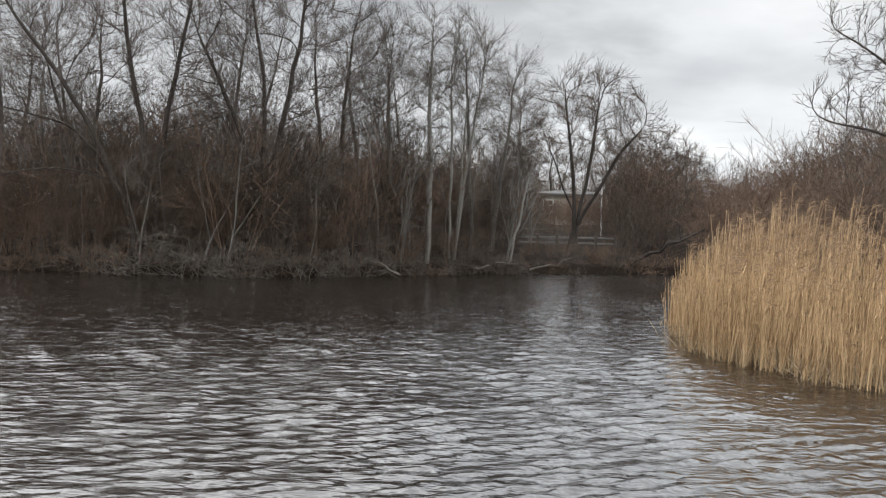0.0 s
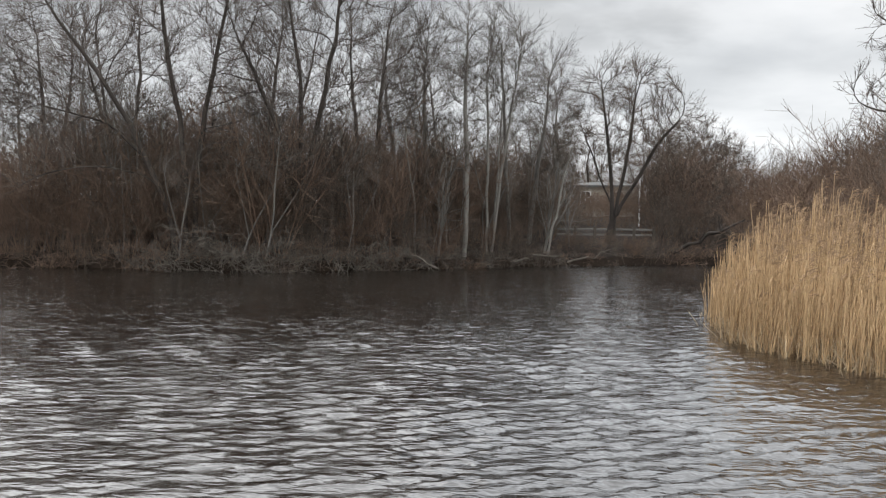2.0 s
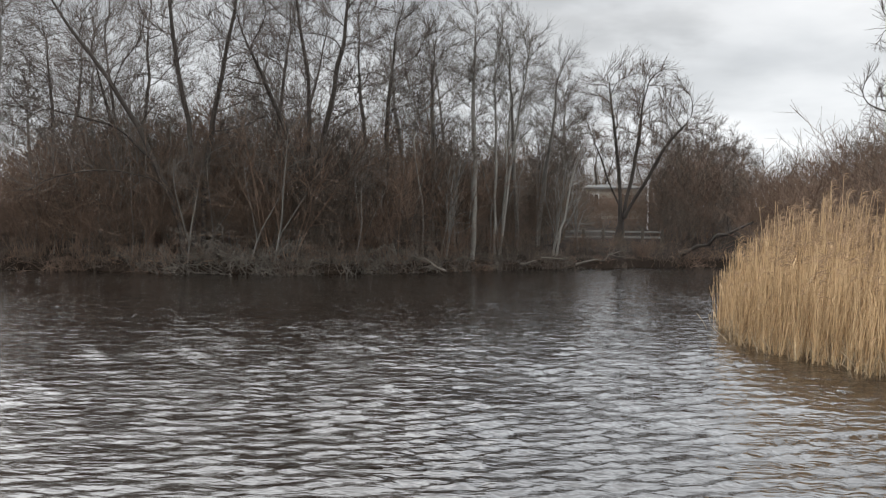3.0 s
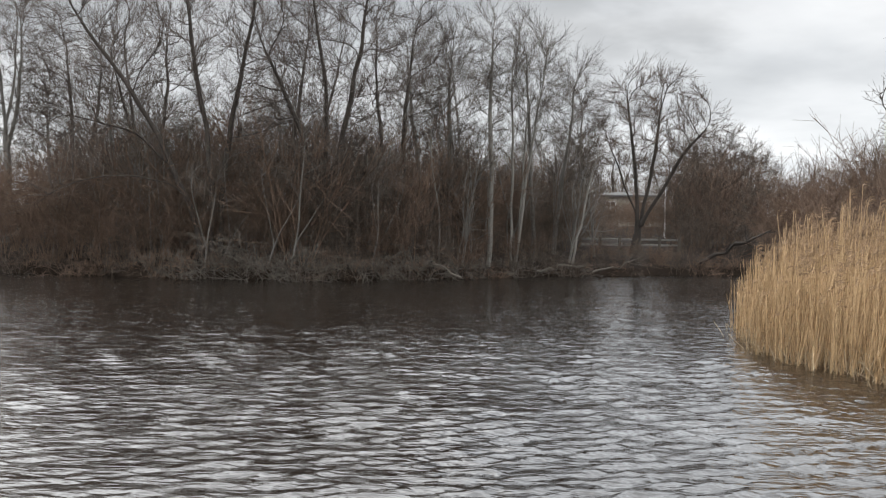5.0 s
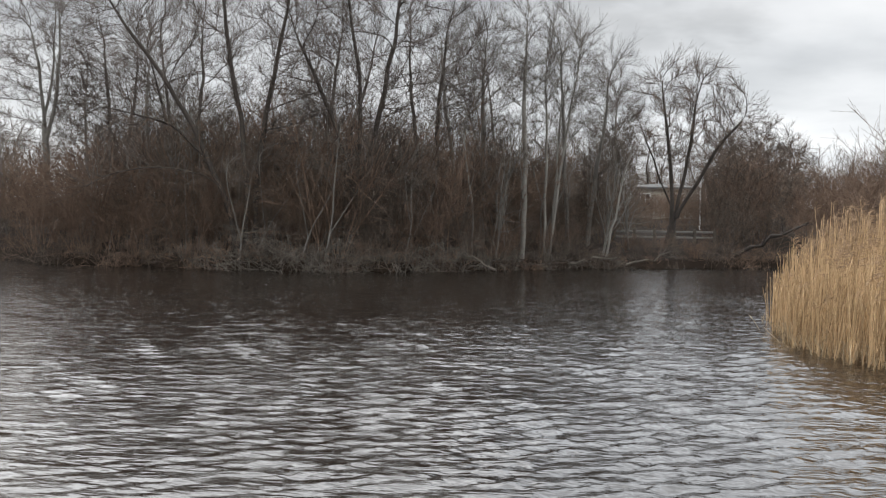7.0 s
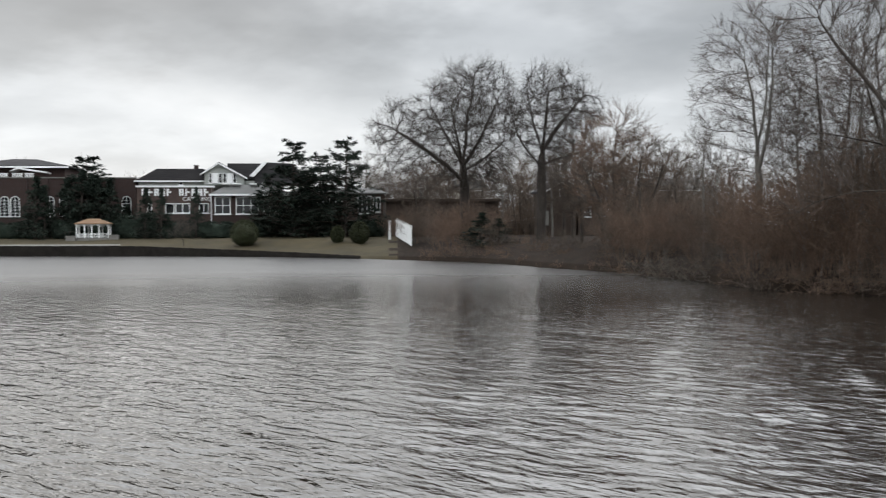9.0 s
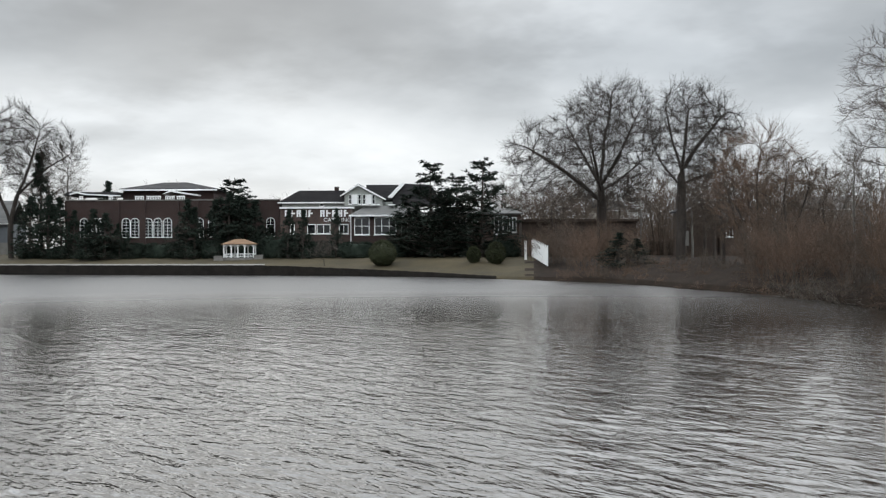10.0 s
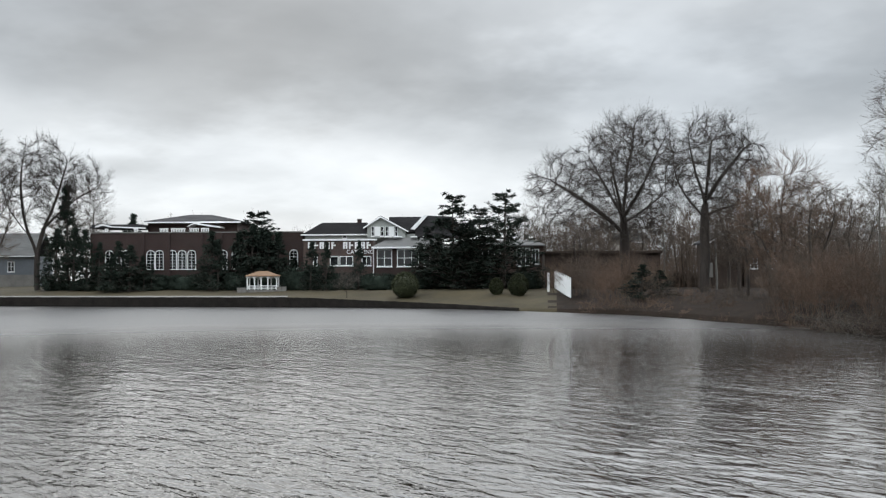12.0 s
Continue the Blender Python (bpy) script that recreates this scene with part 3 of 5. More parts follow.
def join_undergrowth():
    bed = thing("undergrowth", Matrix(), "tangled brown leafless undergrowth behind the bank", "undergrowth", kind="stuff")
    heaps = {}
    for ob, m in undergrowth:
        a = np.array(m)
        for child in ob.children:
            me = child.data
            co = np.empty(len(me.vertices) * 3, np.float32)
            me.vertices.foreach_get("co", co)
            ids = np.empty(len(me.loops), np.int32)
            me.loops.foreach_get("vertex_index", ids)
            heaps.setdefault(me.materials[0].name, []).append((co.reshape(-1, 3) @ a[:3, :3].T + a[:3, 3], ids.reshape(-1, 4)))
    for mat, pieces in heaps.items():
        starts = np.cumsum([0] + [len(p[0]) for p in pieces[:-1]])
        mesh = quad_mesh("twigwork", np.concatenate([p[0] for p in pieces]), np.concatenate([p[1] + k for p, k in zip(pieces, starts)]), bpy.data.materials[mat])
        ob = tagged(new("twigwork", mesh), kind="stuff")
        ob.parent = bed


make_water()


# ---- the thicket on the near bank ----
willow = grown_tree(111, [[(0, 0, -0.4), (0, 0, 3), (-0.2, 0.1, 6), (-1.0, 0.4, 10.5), (-1.4, 0.6, 14.5)],
                          [(0.35, 0.3, -0.3), (0.5, 0.4, 4), (1.1, 0.2, 8), (1.9, -0.5, 12), (2.2, -0.8, 15)],
                          [(-0.35, -0.2, -0.3), (-0.9, -0.2, 2.6), (-2.4, -0.4, 5.9), (-3.7, -0.6, 8.3), (-5.6, -0.5, 10.8), (-7.2, -0.2, 13.4)],
                          [(-0.9, -0.3, 2.8), (-1.7, -0.9, 4.0), (-3.8, -1.4, 4.4), (-6.3, -1.2, 4.1), (-8.0, -0.9, 3.0)],
                          [(-1.5, -0.3, 4.3), (-3.6, 0.8, 6.6), (-6.4, 1.2, 7.1)]],
                    [((-1.0, 0, 12.0), (5.0, 4.0, 5.5), 520), ((-6.0, 0, 11.5), (3.0, 2.4, 3.8), 190), ((2.4, 0, 10.0), (3.4, 3.0, 5.5), 200), ((-6.2, 0.6, 6.0), (3.0, 1.8, 2.0), 50)],
                    0.24, kill=0.62, step=0.42, tip=0.013, up=0.22, reach=(2.8, 1.0), twig_r=0.0075, twig_up=0.55, shoots=(2, 3), splay=(8, 34), label="tall dark many-stemmed bare tree leaning over the bank")
dark_a = grown_tree(112, [[(0, 0, -0.4), (0.2, 0, 4), (0.6, 0.3, 8), (0.4, 0.2, 13)], [(0.2, 0.2, 1.5), (1.3, -0.4, 5), (2.3, -0.6, 10), (2.6, -0.2, 13.5)]],
                    [((0.6, 0, 10.5), (3.8, 3.6, 5.4), 330)], 0.2, kill=0.62, step=0.42, tip=0.013, up=0.3, splay=(10, 34), reach=(2.8, 1.0), twig_r=0.0075, twig_up=0.55, shoots=(2, 3), label="tall dark bare tree with upswept branches in the thicket")
dark_b = grown_tree(113, [[(0, 0, -0.4), (-0.3, 0, 4), (-1.5, 0.4, 7.5), (-3.0, 0.5, 11.0)], [(-0.2, 0.1, 2.4), (0.9, -0.3, 6), (1.8, -0.4, 10), (2.3, 0, 13)], [(0.1, 0, 3.6), (0.2, 1.2, 8), (-0.4, 1.4, 13)]],
                    [((0, 0, 10.2), (5.0, 4.2, 5.8), 430)], 0.22, kill=0.62, step=0.42, tip=0.013, up=0.2, jitter=0.3, reach=(2.8, 1.0), twig_r=0.0075, twig_up=0.55, shoots=(2, 3), splay=(8, 34), label="tall dark bare tree with tangled crown in the thicket")
dark_c = grown_tree(114, [[(0, 0, -0.4), (0.15, 0, 5), (0, 0.2, 9), (0.2, 0.1, 12)]], [((0, 0, 9.0), (2.7, 2.7, 5.4), 250)], 0.17, kill=0.6, step=0.42, tip=0.011, reach=(2.5, 1.0), twig_r=0.007, twig_up=0.5, up=0.35, splay=(10, 36), bark=GREY_BARK, label="slender grey bare tree in the thicket")
pale_a = grown_tree(115, [[(0, 0, -0.4), (0.25, 0, 5), (0.1, 0.2, 9), (0.35, 0.1, 13.5)]], [((0.2, 0, 10.8), (2.5, 2.2, 5.0), 150)], 0.16, kill=0.6, step=0.42, tip=0.011, up=0.35, reach=(2.5, 1.0), twig_r=0.0065, twig_up=0.4, bark=PALE_BARK, twig=PALE_TWIG, label="pale-barked slender bare tree on the bank")
pale_b = grown_tree(116, [[(0, 0, -0.4), (0.3, 0, 5), (1.0, 0.2, 11.5)], [(-0.2, 0, -0.3), (-0.5, 0.1, 5), (-0.9, 0.1, 10.5)], [(0.1, 0.3, -0.3), (0.2, 0.5, 6), (0.1, 0.6, 10)]], [((0.1, 0.2, 9.0), (2.6, 2.2, 4.6), 190)], 0.13, kill=0.6, step=0.42, tip=0.011, up=0.35, reach=(2.5, 1.0), twig_r=0.0065, twig_up=0.4, bark=PALE_BARK, twig=PALE_TWIG, label="pale many-stemmed bare tree on the bank")
lone = grown_tree(117, [[(0, 0, -0.4), (0.1, 0, 5), (-0.2, 0.1, 8), (-0.9, 0.2, 13)], [(0, 0, 5.4), (0.9, -0.2, 8.5), (1.1, -0.2, 13.5)], [(-0.1, 0, 6.6), (0.1, 0.9, 10), (0.2, 1.0, 14)]], [((0, 0, 9.8), (4.2, 4.0, 5.8), 620), ((0, 0, 14), (2.2, 2.2, 2.2), 70)], 0.22, kill=0.6, step=0.42, tip=0.012, reach=(2.0, 0.9), twig_r=0.010, up=0.16, bark=GREY_BARK, label="straight grey bare tree with a rounded fine crown")
vase = grown_tree(118, [[(0, 0, -0.4), (0.35, 0, 1.6), (0.3, 0.1, 4.4), (-0.1, 0.2, 7.6), (-0.5, 0.2, 10.2)], [(0.4, 0, 1.5), (1.6, -0.2, 3.6), (3.0, -0.3, 6.3), (4.6, -0.3, 8.0)], [(0.3, 0, 2.4), (-0.8, 0.5, 5.2), (-1.7, 0.6, 7.6)], [(0.5, 0.1, 1.9), (1.3, 0.6, 5.5), (1.7, 0.5, 9.6)]],
                   [((1.0, 0, 8.2), (4.0, 3.2, 3.8), 420), ((4.0, 0, 8.0), (1.8, 1.8, 1.8), 70)], 0.24, kill=0.55, step=0.4, tip=0.012, reach=(2.3, 0.9), twig_r=0.011, up=0.14, jitter=0.26, shoots=(3, 3), splay=(10, 36), bark=SHADED_BARK, twig=BUSH_TWIG, label="dark vase-shaped bare tree with spreading crown by the shore")
thin = bare_tree(19, 8.0, 0.08, 0.14, 12, limb_angle=(16, 45), limb_len=0.42, up=0.6, wobble=0.8, bark=GREY_BARK, twig=BUSH_TWIG, label="thin young bare tree among the shrubs", density=0.7, fine=4)
back = bare_tree(20, 10.0, 0.17, 0.12, 14, limb_angle=(24, 62), limb_len=0.62, up=0.5, wobble=0.9, flat=0.4, label="dark bare tree deep in the thicket", density=0.75, fine=5, twig_r=0.013)

far_tree = grown_tree(121, [[(0, 0, -0.4), (0.2, 0, 3.5), (-0.3, 0.2, 7), (0.2, 0.1, 10)], [(0.1, 0, 2.6), (1.6, 0.4, 5.5), (2.4, 0.6, 8.5)]], [((0.2, 0, 7.6), (4.3, 4.2, 5.0), 330)], 0.22, kill=0.75, tip=0.017, shoots=(3, 3), reach=(2.1, 0.9), twig_r=0.015, twig=BUSH_TWIG, label="dark bare tree with a rounded crown on the far bank", group="trees on the far bank")
russet = grown_tree(122, [[(0, 0, -0.4), (0.3, 0, 3.5), (0, 0.2, 7), (0.4, 0.1, 10)], [(0.1, 0, 1.6), (-1.4, 0.4, 4.5), (-2.2, 0.6, 7.5)], [(0.1, 0, 1.2), (1.7, 0.4, 3.6), (2.6, 0.3, 6)]], [((0.2, 0, 7.0), (4.0, 3.8, 5.0), 330)], 0.18, kill=0.7, tip=0.014, shoots=(4, 3), reach=(2.6, 0.9), twig_r=0.011, splay=(10, 30), twig_up=0.5, twig=RED_TWIG, label="russet bare tree with dense upright twigs on the bank", group="trees on the far bank")

brush_a = shrub(31, 5.6, 13, 0.75, 0.45, RED_TWIG, wobble=0.6, kids=6, twigs=6, label="tall reddish-brown leafless shrub")
brush_b = shrub(32, 5.2, 13, 0.85, 0.45, BUSH_TWIG, wobble=0.6, kids=6, twigs=6, label="tall brown leafless shrub")
low_a = shrub(33, 2.7, 13, 1.6, -0.4, RED_TWIG, wobble=1.2, kids=5, twigs=5, label="low arching red-brown brush at the water's edge")
low_b = shrub(34, 3.0, 12, 1.5, -0.3, BUSH_TWIG, wobble=1.2, kids=5, twigs=5, label="low tangled brown brush on the bank")
dead = shrub(35, 3.4, 14, 1.5, -1.0, DRIFTWOOD, wobble=1.3, kids=3, twigs=3, twig_r=0.012, name="dead_brush", label="bleached dead branches drooping over the bank")

pole_a = grown_tree(123, [[(0, 0, -0.3), (0.2, 0, 3), (-0.1, 0.1, 6), (0.3, 0.1, 8.5)]], [((0, 0, 6.8), (1.2, 1.2, 2.6), 40)], 0.065, kill=0.5, step=0.4, tip=0.008, up=0.4, shoots=(2, 2), reach=(2.2, 0.9), twig_r=0.007, bark=PALE_BARK, twig=PALE_TWIG, label="thin pale young tree standing in the brush", group="saplings in the brush", name="sapling")
pole_b = grown_tree(124, [[(0, 0, -0.3), (0.5, 0, 2.5), (1.5, 0.1, 5), (2.0, 0.1, 6.8)], [(0.3, 0, 1.6), (-0.6, 0.2, 4), (-1.3, 0.2, 6)]], [((0.4, 0, 5.4), (2.0, 1.4, 2.2), 50)], 0.06, kill=0.5, step=0.4, tip=0.008, up=0.2, shoots=(2, 2), reach=(2.2, 0.9), twig_r=0.007, bark=GREY_BARK, twig=PALE_TWIG, label="crooked grey young tree leaning in the brush", group="saplings in the brush", name="sapling")

rs = np.random.RandomState(5)
for ob, az, dist, turn, size in (
        (willow, 16.3, 54.5, 16, 1.05), (dark_b, 10.1, 55.5, 10, 1.1), (dark_a, 13.2, 60, 40, 1.0),
        (dark_a, 5.9, 57.5, 200, 0.95), (dark_c, 3.2, 58, 90, 0.98), (pale_a, 0.9, 56, 0, 1.02), (pale_b, -0.6, 57.5, 10, 1.06), (pale_a, -1.7, 60, 140, 0.9),
        (pale_b, 1.9, 61, 190, 1.02), (dark_c, -2.7, 62, 250, 0.86), (pale_a, 4.4, 61, 80, 0.93), (pale_b, 11.6, 56.5, 60, 0.8), (pale_b, 18.8, 56, 220, 0.7),
        (dark_b, 19.6, 62, 80, 0.95), (dark_c, 21.6, 60, 10, 0.85), (dark_a, 23.6, 66, 35, 0.92),
        (lone, 26.75, 66, 0, 1.0), (dark_c, 24.6, 70, 120, 0.8), (thin, 20.5, 56, 0, 0.9), (thin, 24.5, 59, 90, 0.85), (thin, 28.6, 67, 20, 0.8), (thin, 7.8, 54, 150, 0.9),
        (thin, -3.6, 59, 20, 0.95), (thin, 2.4, 55, 70, 0.95), (dark_c, -4.4, 72, 50, 0.8), (pale_a, 29.6, 70, 10, 0.62), (vase, -7.0, 64.5, -7, 1.0), (thin, -5.0, 62, 200, 0.85)):
    tilt = Matrix.Rotation(radians(rs.normal(0, 5)), 4, "X") @ Matrix.Rotation(radians(rs.normal(0, 6)), 4, "Y")
    plant(ob, put(az, dist, turn, size) @ (Matrix() if ob in (willow, vase, lone) else tilt))
# deeper rows close the view through the thicket
for az in np.arange(-3.5, 31, 2.7):
    ob = (back, back, thin)[rs.randint(3)]
    plant(ob, put(az + rs.uniform(-0.6, 0.6), shore(az) + rs.uniform(16, 34), rs.uniform(0, 360), rs.uniform(0.5, 0.68)))
# undergrowth
for az in np.arange(-12.5, 35.5, 0.8):
    tall = float(np.interp(az, [-12, -6, -2, 3, 9, 20, 24, 29, 34], [0.65, 0.6, 0.95, 1.2, 1.45, 1.42, 1.12, 0.85, 0.75]))
    if not -9.3 < az < -4.2:
        plant((brush_a, brush_b)[rs.rand() < 0.45], put(az, shore(az) + rs.uniform(2.5, 9), rs.uniform(0, 360), tall * rs.uniform(0.85, 1.12)))
    if -4 < az < 30:
        sow((brush_a, brush_b)[rs.rand() < 0.5], put(az + rs.uniform(-0.3, 0.3), shore(az) + rs.uniform(9, 18), rs.uniform(0, 360), tall * rs.uniform(0.9, 1.15)))
for az in np.arange(-12.5, 45.3, 1.0):
    small = 0.45 if -9.5 < az < -4.2 or 35 < az < 42.5 else 1.0
    plant((low_a, low_b)[rs.rand() < 0.5], put(az, shore(az) + rs.uniform(0.5, 1.8), rs.uniform(0, 360), small * rs.uniform(0.5, 0.95)))
for az, turn, size in ((15.2, 0, 1.0), (16.2, 120, 1.05), (6.3, 40, 0.9), (3.9, 200, 0.8), (29.8, 80, 1.0), (32.6, 200, 1.2), (31.6, 20, 1.0), (-1.2, 20, 0.7), (9.9, 260, 0.8), (-3.9, 300, 0.6), (11.3, 30, 1.1), (12.7, 150, 1.3), (7.7, 250, 1.15), (5.1, 90, 1.0), (14.0, 330, 1.2), (17.6, 60, 1.1), (2.2, 140, 0.9), (0.6, 210, 0.8)):
    plant(dead, put(az, shore(az) + 0.9, turn, size))

# pale young stems that stand out before the brush
ps = np.random.RandomState(15)
for az in np.arange(-3.4, 24, 0.85):
    lean = Matrix.Rotation(radians(ps.normal(0, 7)), 4, "X") @ Matrix.Rotation(radians(ps.normal(0, 8)), 4, "Y")
    plant((pole_a, pole_b)[ps.randint(2)], put(az + ps.uniform(-0.3, 0.3), shore(az) + ps.uniform(1.6, 5.5), ps.uniform(0, 360), ps.uniform(0.6, 1.05)) @ lean)

# tall reddish brush in front of the trunks
for az in np.arange(-2.0, 27, 0.85):
    plant((brush_a, brush_a, brush_b)[rs.randint(3)], put(az + rs.uniform(-0.2, 0.2), shore(az) + rs.uniform(1.6, 4.5), rs.uniform(0, 360), float(np.interp(az, [-2, 5, 10, 20, 26], [0.34, 0.5, 0.8, 0.85, 0.7])) * rs.uniform(0.6, 1.25)))

# ---- the gap with its far bank and the shrubs behind the reeds ----
for az, dist, size in ((-9.9, 69, 1.1), (-10.5, 70, 1.25), (-11.0, 71, 1.35), (-11.7, 72, 1.25), (-12.3, 73, 1.1), (-12.6, 74, 0.95), (-9.3, 72, 0.9), (-10.4, 75, 1.2), (-11.4, 77, 1.3), (-13.4, 72, 0.8), (-14.4, 70, 0.75)):
    plant(brush_b if rs.rand() < 0.6 else brush_a, put(az, dist, rs.uniform(0, 360), size))
for az in np.arange(-26, -15.5, 0.55):
    sow((brush_a, brush_b)[rs.randint(2)], put(az, rs.uniform(62, 78), rs.uniform(0, 360), float(np.interp(az, [-26, -20, -16], [1.6, 1.4, 0.9])) * rs.uniform(0.85, 1.1)))
for az in np.arange(-26, -13.6, 0.48):
    top = float(np.interp(az, [-26, -23, -20, -17, -15, -13], [1.5, 1.42, 1.25, 1.0, 0.75, 0.6]))
    sow((brush_a, brush_b, brush_a)[rs.randint(3)], put(az, rs.uniform(46, 60) if az < -17 else rs.uniform(64, 74), rs.uniform(0, 360), top * rs.uniform(0.8, 1.1) * (1.0 if az < -17 else 1.15)))
for az in [a for a in np.arange(-24, -3, 1.1) if not -9.2 < a < -4.4]:
    sow((brush_a, brush_b)[rs.randint(2)], put(az, rs.uniform(105, 150), rs.uniform(0, 360), rs.uniform(1.0, 1.4)))

for az in np.arange(-10.2, -3.4, 0.5):
    sow((brush_a, brush_b)[rs.randint(2)], put(az, rs.uniform(70, 92), rs.uniform(0, 360), rs.uniform(0.58, 0.68) if -9.0 < az < -4.4 else rs.uniform(0.5, 0.68)))

gs = np.random.RandomState(25)
for az in np.arange(-9.6, -4.0, 0.4):
    sow((brush_b, brush_a)[gs.randint(2)], put(az, shore(az) + gs.uniform(1.6, 5.0), gs.uniform(0, 360), gs.uniform(0.16, 0.27)))
for az in np.arange(-10.4, -3.2, 0.4):
    sow((brush_a, brush_b)[gs.randint(2)], put(az, gs.uniform(96, 108), gs.uniform(0, 360), gs.uniform(0.45, 0.62)))
for az, dist, size in ((-11.4, 80, 0.72), (-12.3, 84, 0.7), (-10.4, 90, 0.66), (-13.4, 92, 0.62), (-9.0, 122, 0.8), (-6.0, 126, 0.85), (-4.2, 120, 0.85)):
    plant(far_tree, put(az, dist, gs.uniform(0, 360), size))

for az in np.arange(41, 46.6, 0.5):
    sow((brush_a, brush_b)[rs.randint(2)], put(az, rs.uniform(116, 130), rs.uniform(0, 360), rs.uniform(0.72, 0.9)))

# ---- the far bank: two great trees, brush and the trees at the pond's end ----
great_a = grown_tree(141, [[(0, 0, -0.5), (-0.1, 0, 5), (-0.2, 0.2, 9.5), (0.2, 0.4, 14), (1.0, 0.3, 18)], [(-0.1, 0, 6.8), (-2.2, -0.6, 8.8), (-5.0, -0.8, 11.0), (-8.5, -0.4, 13.2)], [(-0.2, 0.1, 8.6), (-2.0, 1.0, 12), (-4.4, 1.6, 16.5)],
                           [(-0.1, 0.2, 9.0), (1.8, -1.0, 12), (3.6, -1.2, 16)], [(-0.1, 0, 8.2), (2.0, 1.8, 9.6), (4.6, 2.6, 11.8)], [(-0.2, 0.1, 8.0), (-0.8, -2.6, 11.0), (-1.6, -4.2, 15)], [(-0.1, 0, 7.4), (-0.6, 2.6, 9.4), (-1.6, 5.2, 13)]],
                     [((0.2, 0, 13.2), (6.6, 7.0, 7.6), 1300), ((-6.4, 0, 12.0), (5.2, 4.8, 4.4), 560), ((1.8, 0, 16.2), (4.8, 4.8, 4.8), 420)], 0.55, tip=0.02, step=0.5, kill=0.66, up=0.1, jitter=0.2, shoots=(3, 3), reach=(2.8, 0.9), twig_r=0.0075, twig_up=0.15,
                     bark=SHADED_BARK, twig=SHADED_BARK, label="great spreading bare oak with a domed crown", group="great bare trees", name="great_tree")
great_b = grown_tree(142, [[(0, 0, -0.5), (0.1, 0, 5), (0.2, 0.1, 10), (-0.8, 0.3, 13), (-1.6, 0.2, 17)], [(0.2, 0, 9.6), (1.6, 0.6, 12.2), (2.6, 0.6, 13.2), (4.6, 0.4, 15.8)], [(0.1, 0, 8.2), (2.2, -1.0, 9.2), (4.8, -1.4, 9.6)],
                           [(0.1, 0, 8.0), (-1.8, -0.8, 10.2), (-3.0, -1.0, 13)], [(0.2, 0, 9.0), (0.4, 2.4, 11.5), (0.6, 4.0, 15)], [(0.2, 0, 9.4), (0.6, -2.2, 12.5), (0.8, -3.2, 16)]],
                     [((1.0, 0, 13.6), (5.2, 5.6, 5.8), 900), ((4.2, 0, 13.8), (2.8, 3.0, 3.2), 220), ((2.6, 0, 9.4), (4.0, 3.0, 1.6), 120)], 0.5, tip=0.02, step=0.5, kill=0.68, up=0.08, jitter=0.3, shoots=(3, 3), reach=(2.8, 0.9), twig_r=0.0075, twig_up=0.15,
                     bark=SHADED_BARK, twig=SHADED_BARK, label="great bare oak with a crooked rounded crown", group="great bare trees", name="great_tree")
shore_tree = grown_tree(143, [[(0, 0, -0.5), (-0.2, 0, 5), (0.6, 0.2, 9), (2.6, 0.2, 14), (4.2, 0.3, 20)], [(-0.1, 0, 5.2), (-1.8, 0.4, 10), (-2.6, 0.6, 16), (-2.2, 0.6, 21)], [(0.6, 0.2, 9.2), (4.0, -0.8, 13), (8.5, -0.6, 16)], [(-1.0, 0.2, 8), (-4.0, -0.4, 12), (-5.6, -0.6, 17)]],
                        [((0.4, 0, 16), (6.0, 5.0, 7.4), 620), ((6.0, 0, 16.5), (4.8, 3.0, 4.0), 220)], 0.42, tip=0.02, step=0.6, kill=0.85, up=0.16, jitter=0.25, shoots=(4, 3), reach=(2.2, 0.9), twig_r=0.018, bark=SHADED_BARK, twig=SHADED_BARK, label="tall dark bare tree with open crooked limbs by the path", group="great bare trees", name="great_tree")
plant(great_a, put(42.65, 118, 42.65, 1.0))
plant(great_b, put(38.45, 112, 38.45, 1.0))
plant(shore_tree, put(74.6, 166, 74.6, 1.0))
plant(shore_tree, put(77.6, 163, 240, 1.05))
plant(dark_c, put(71.9, 165, 20, 1.2))
plant(russet, put(34.5, 90, 20, 1.0))
for az, dist, size in ((36.2, 100, 0.85), (35.0, 96, 0.8), (33.0, 86, 0.8), (32.2, 96, 0.75), (37.2, 130, 0.9), (40.6, 140, 0.85), (44.8, 140, 0.9), (46.0, 150, 0.85), (47.2, 150, 0.8), (41.8, 150, 0.95), (48.2, 165, 1.0), (43.6, 160, 1.0), (39.6, 150, 0.95), (45.4, 136, 0.8), (37.8, 120, 0.8), (36.6, 112, 0.85), (77, 185, 1.3), (72.8, 190, 1.2), (31.0, 90, 0.7)):
    plant((far_tree, far_tree, dark_c)[rs.randint(3)], put(az, dist, rs.uniform(0, 360), size))
for az in [a for a in np.arange(30, 45.4, 0.45) if not 34.8 < a < 42.4 or rs.rand() < 0.22]:
    plant((brush_a, brush_b)[rs.rand() < 0.4], put(az, shore(az) + rs.uniform(3, 14), rs.uniform(0, 360), float(np.interp(az, [30, 34, 36.5, 37, 41, 41.5, 46], [0.8, 0.85, 0.65, 0.45, 0.45, 0.9, 0.85])) * rs.uniform(0.8, 1.15)))

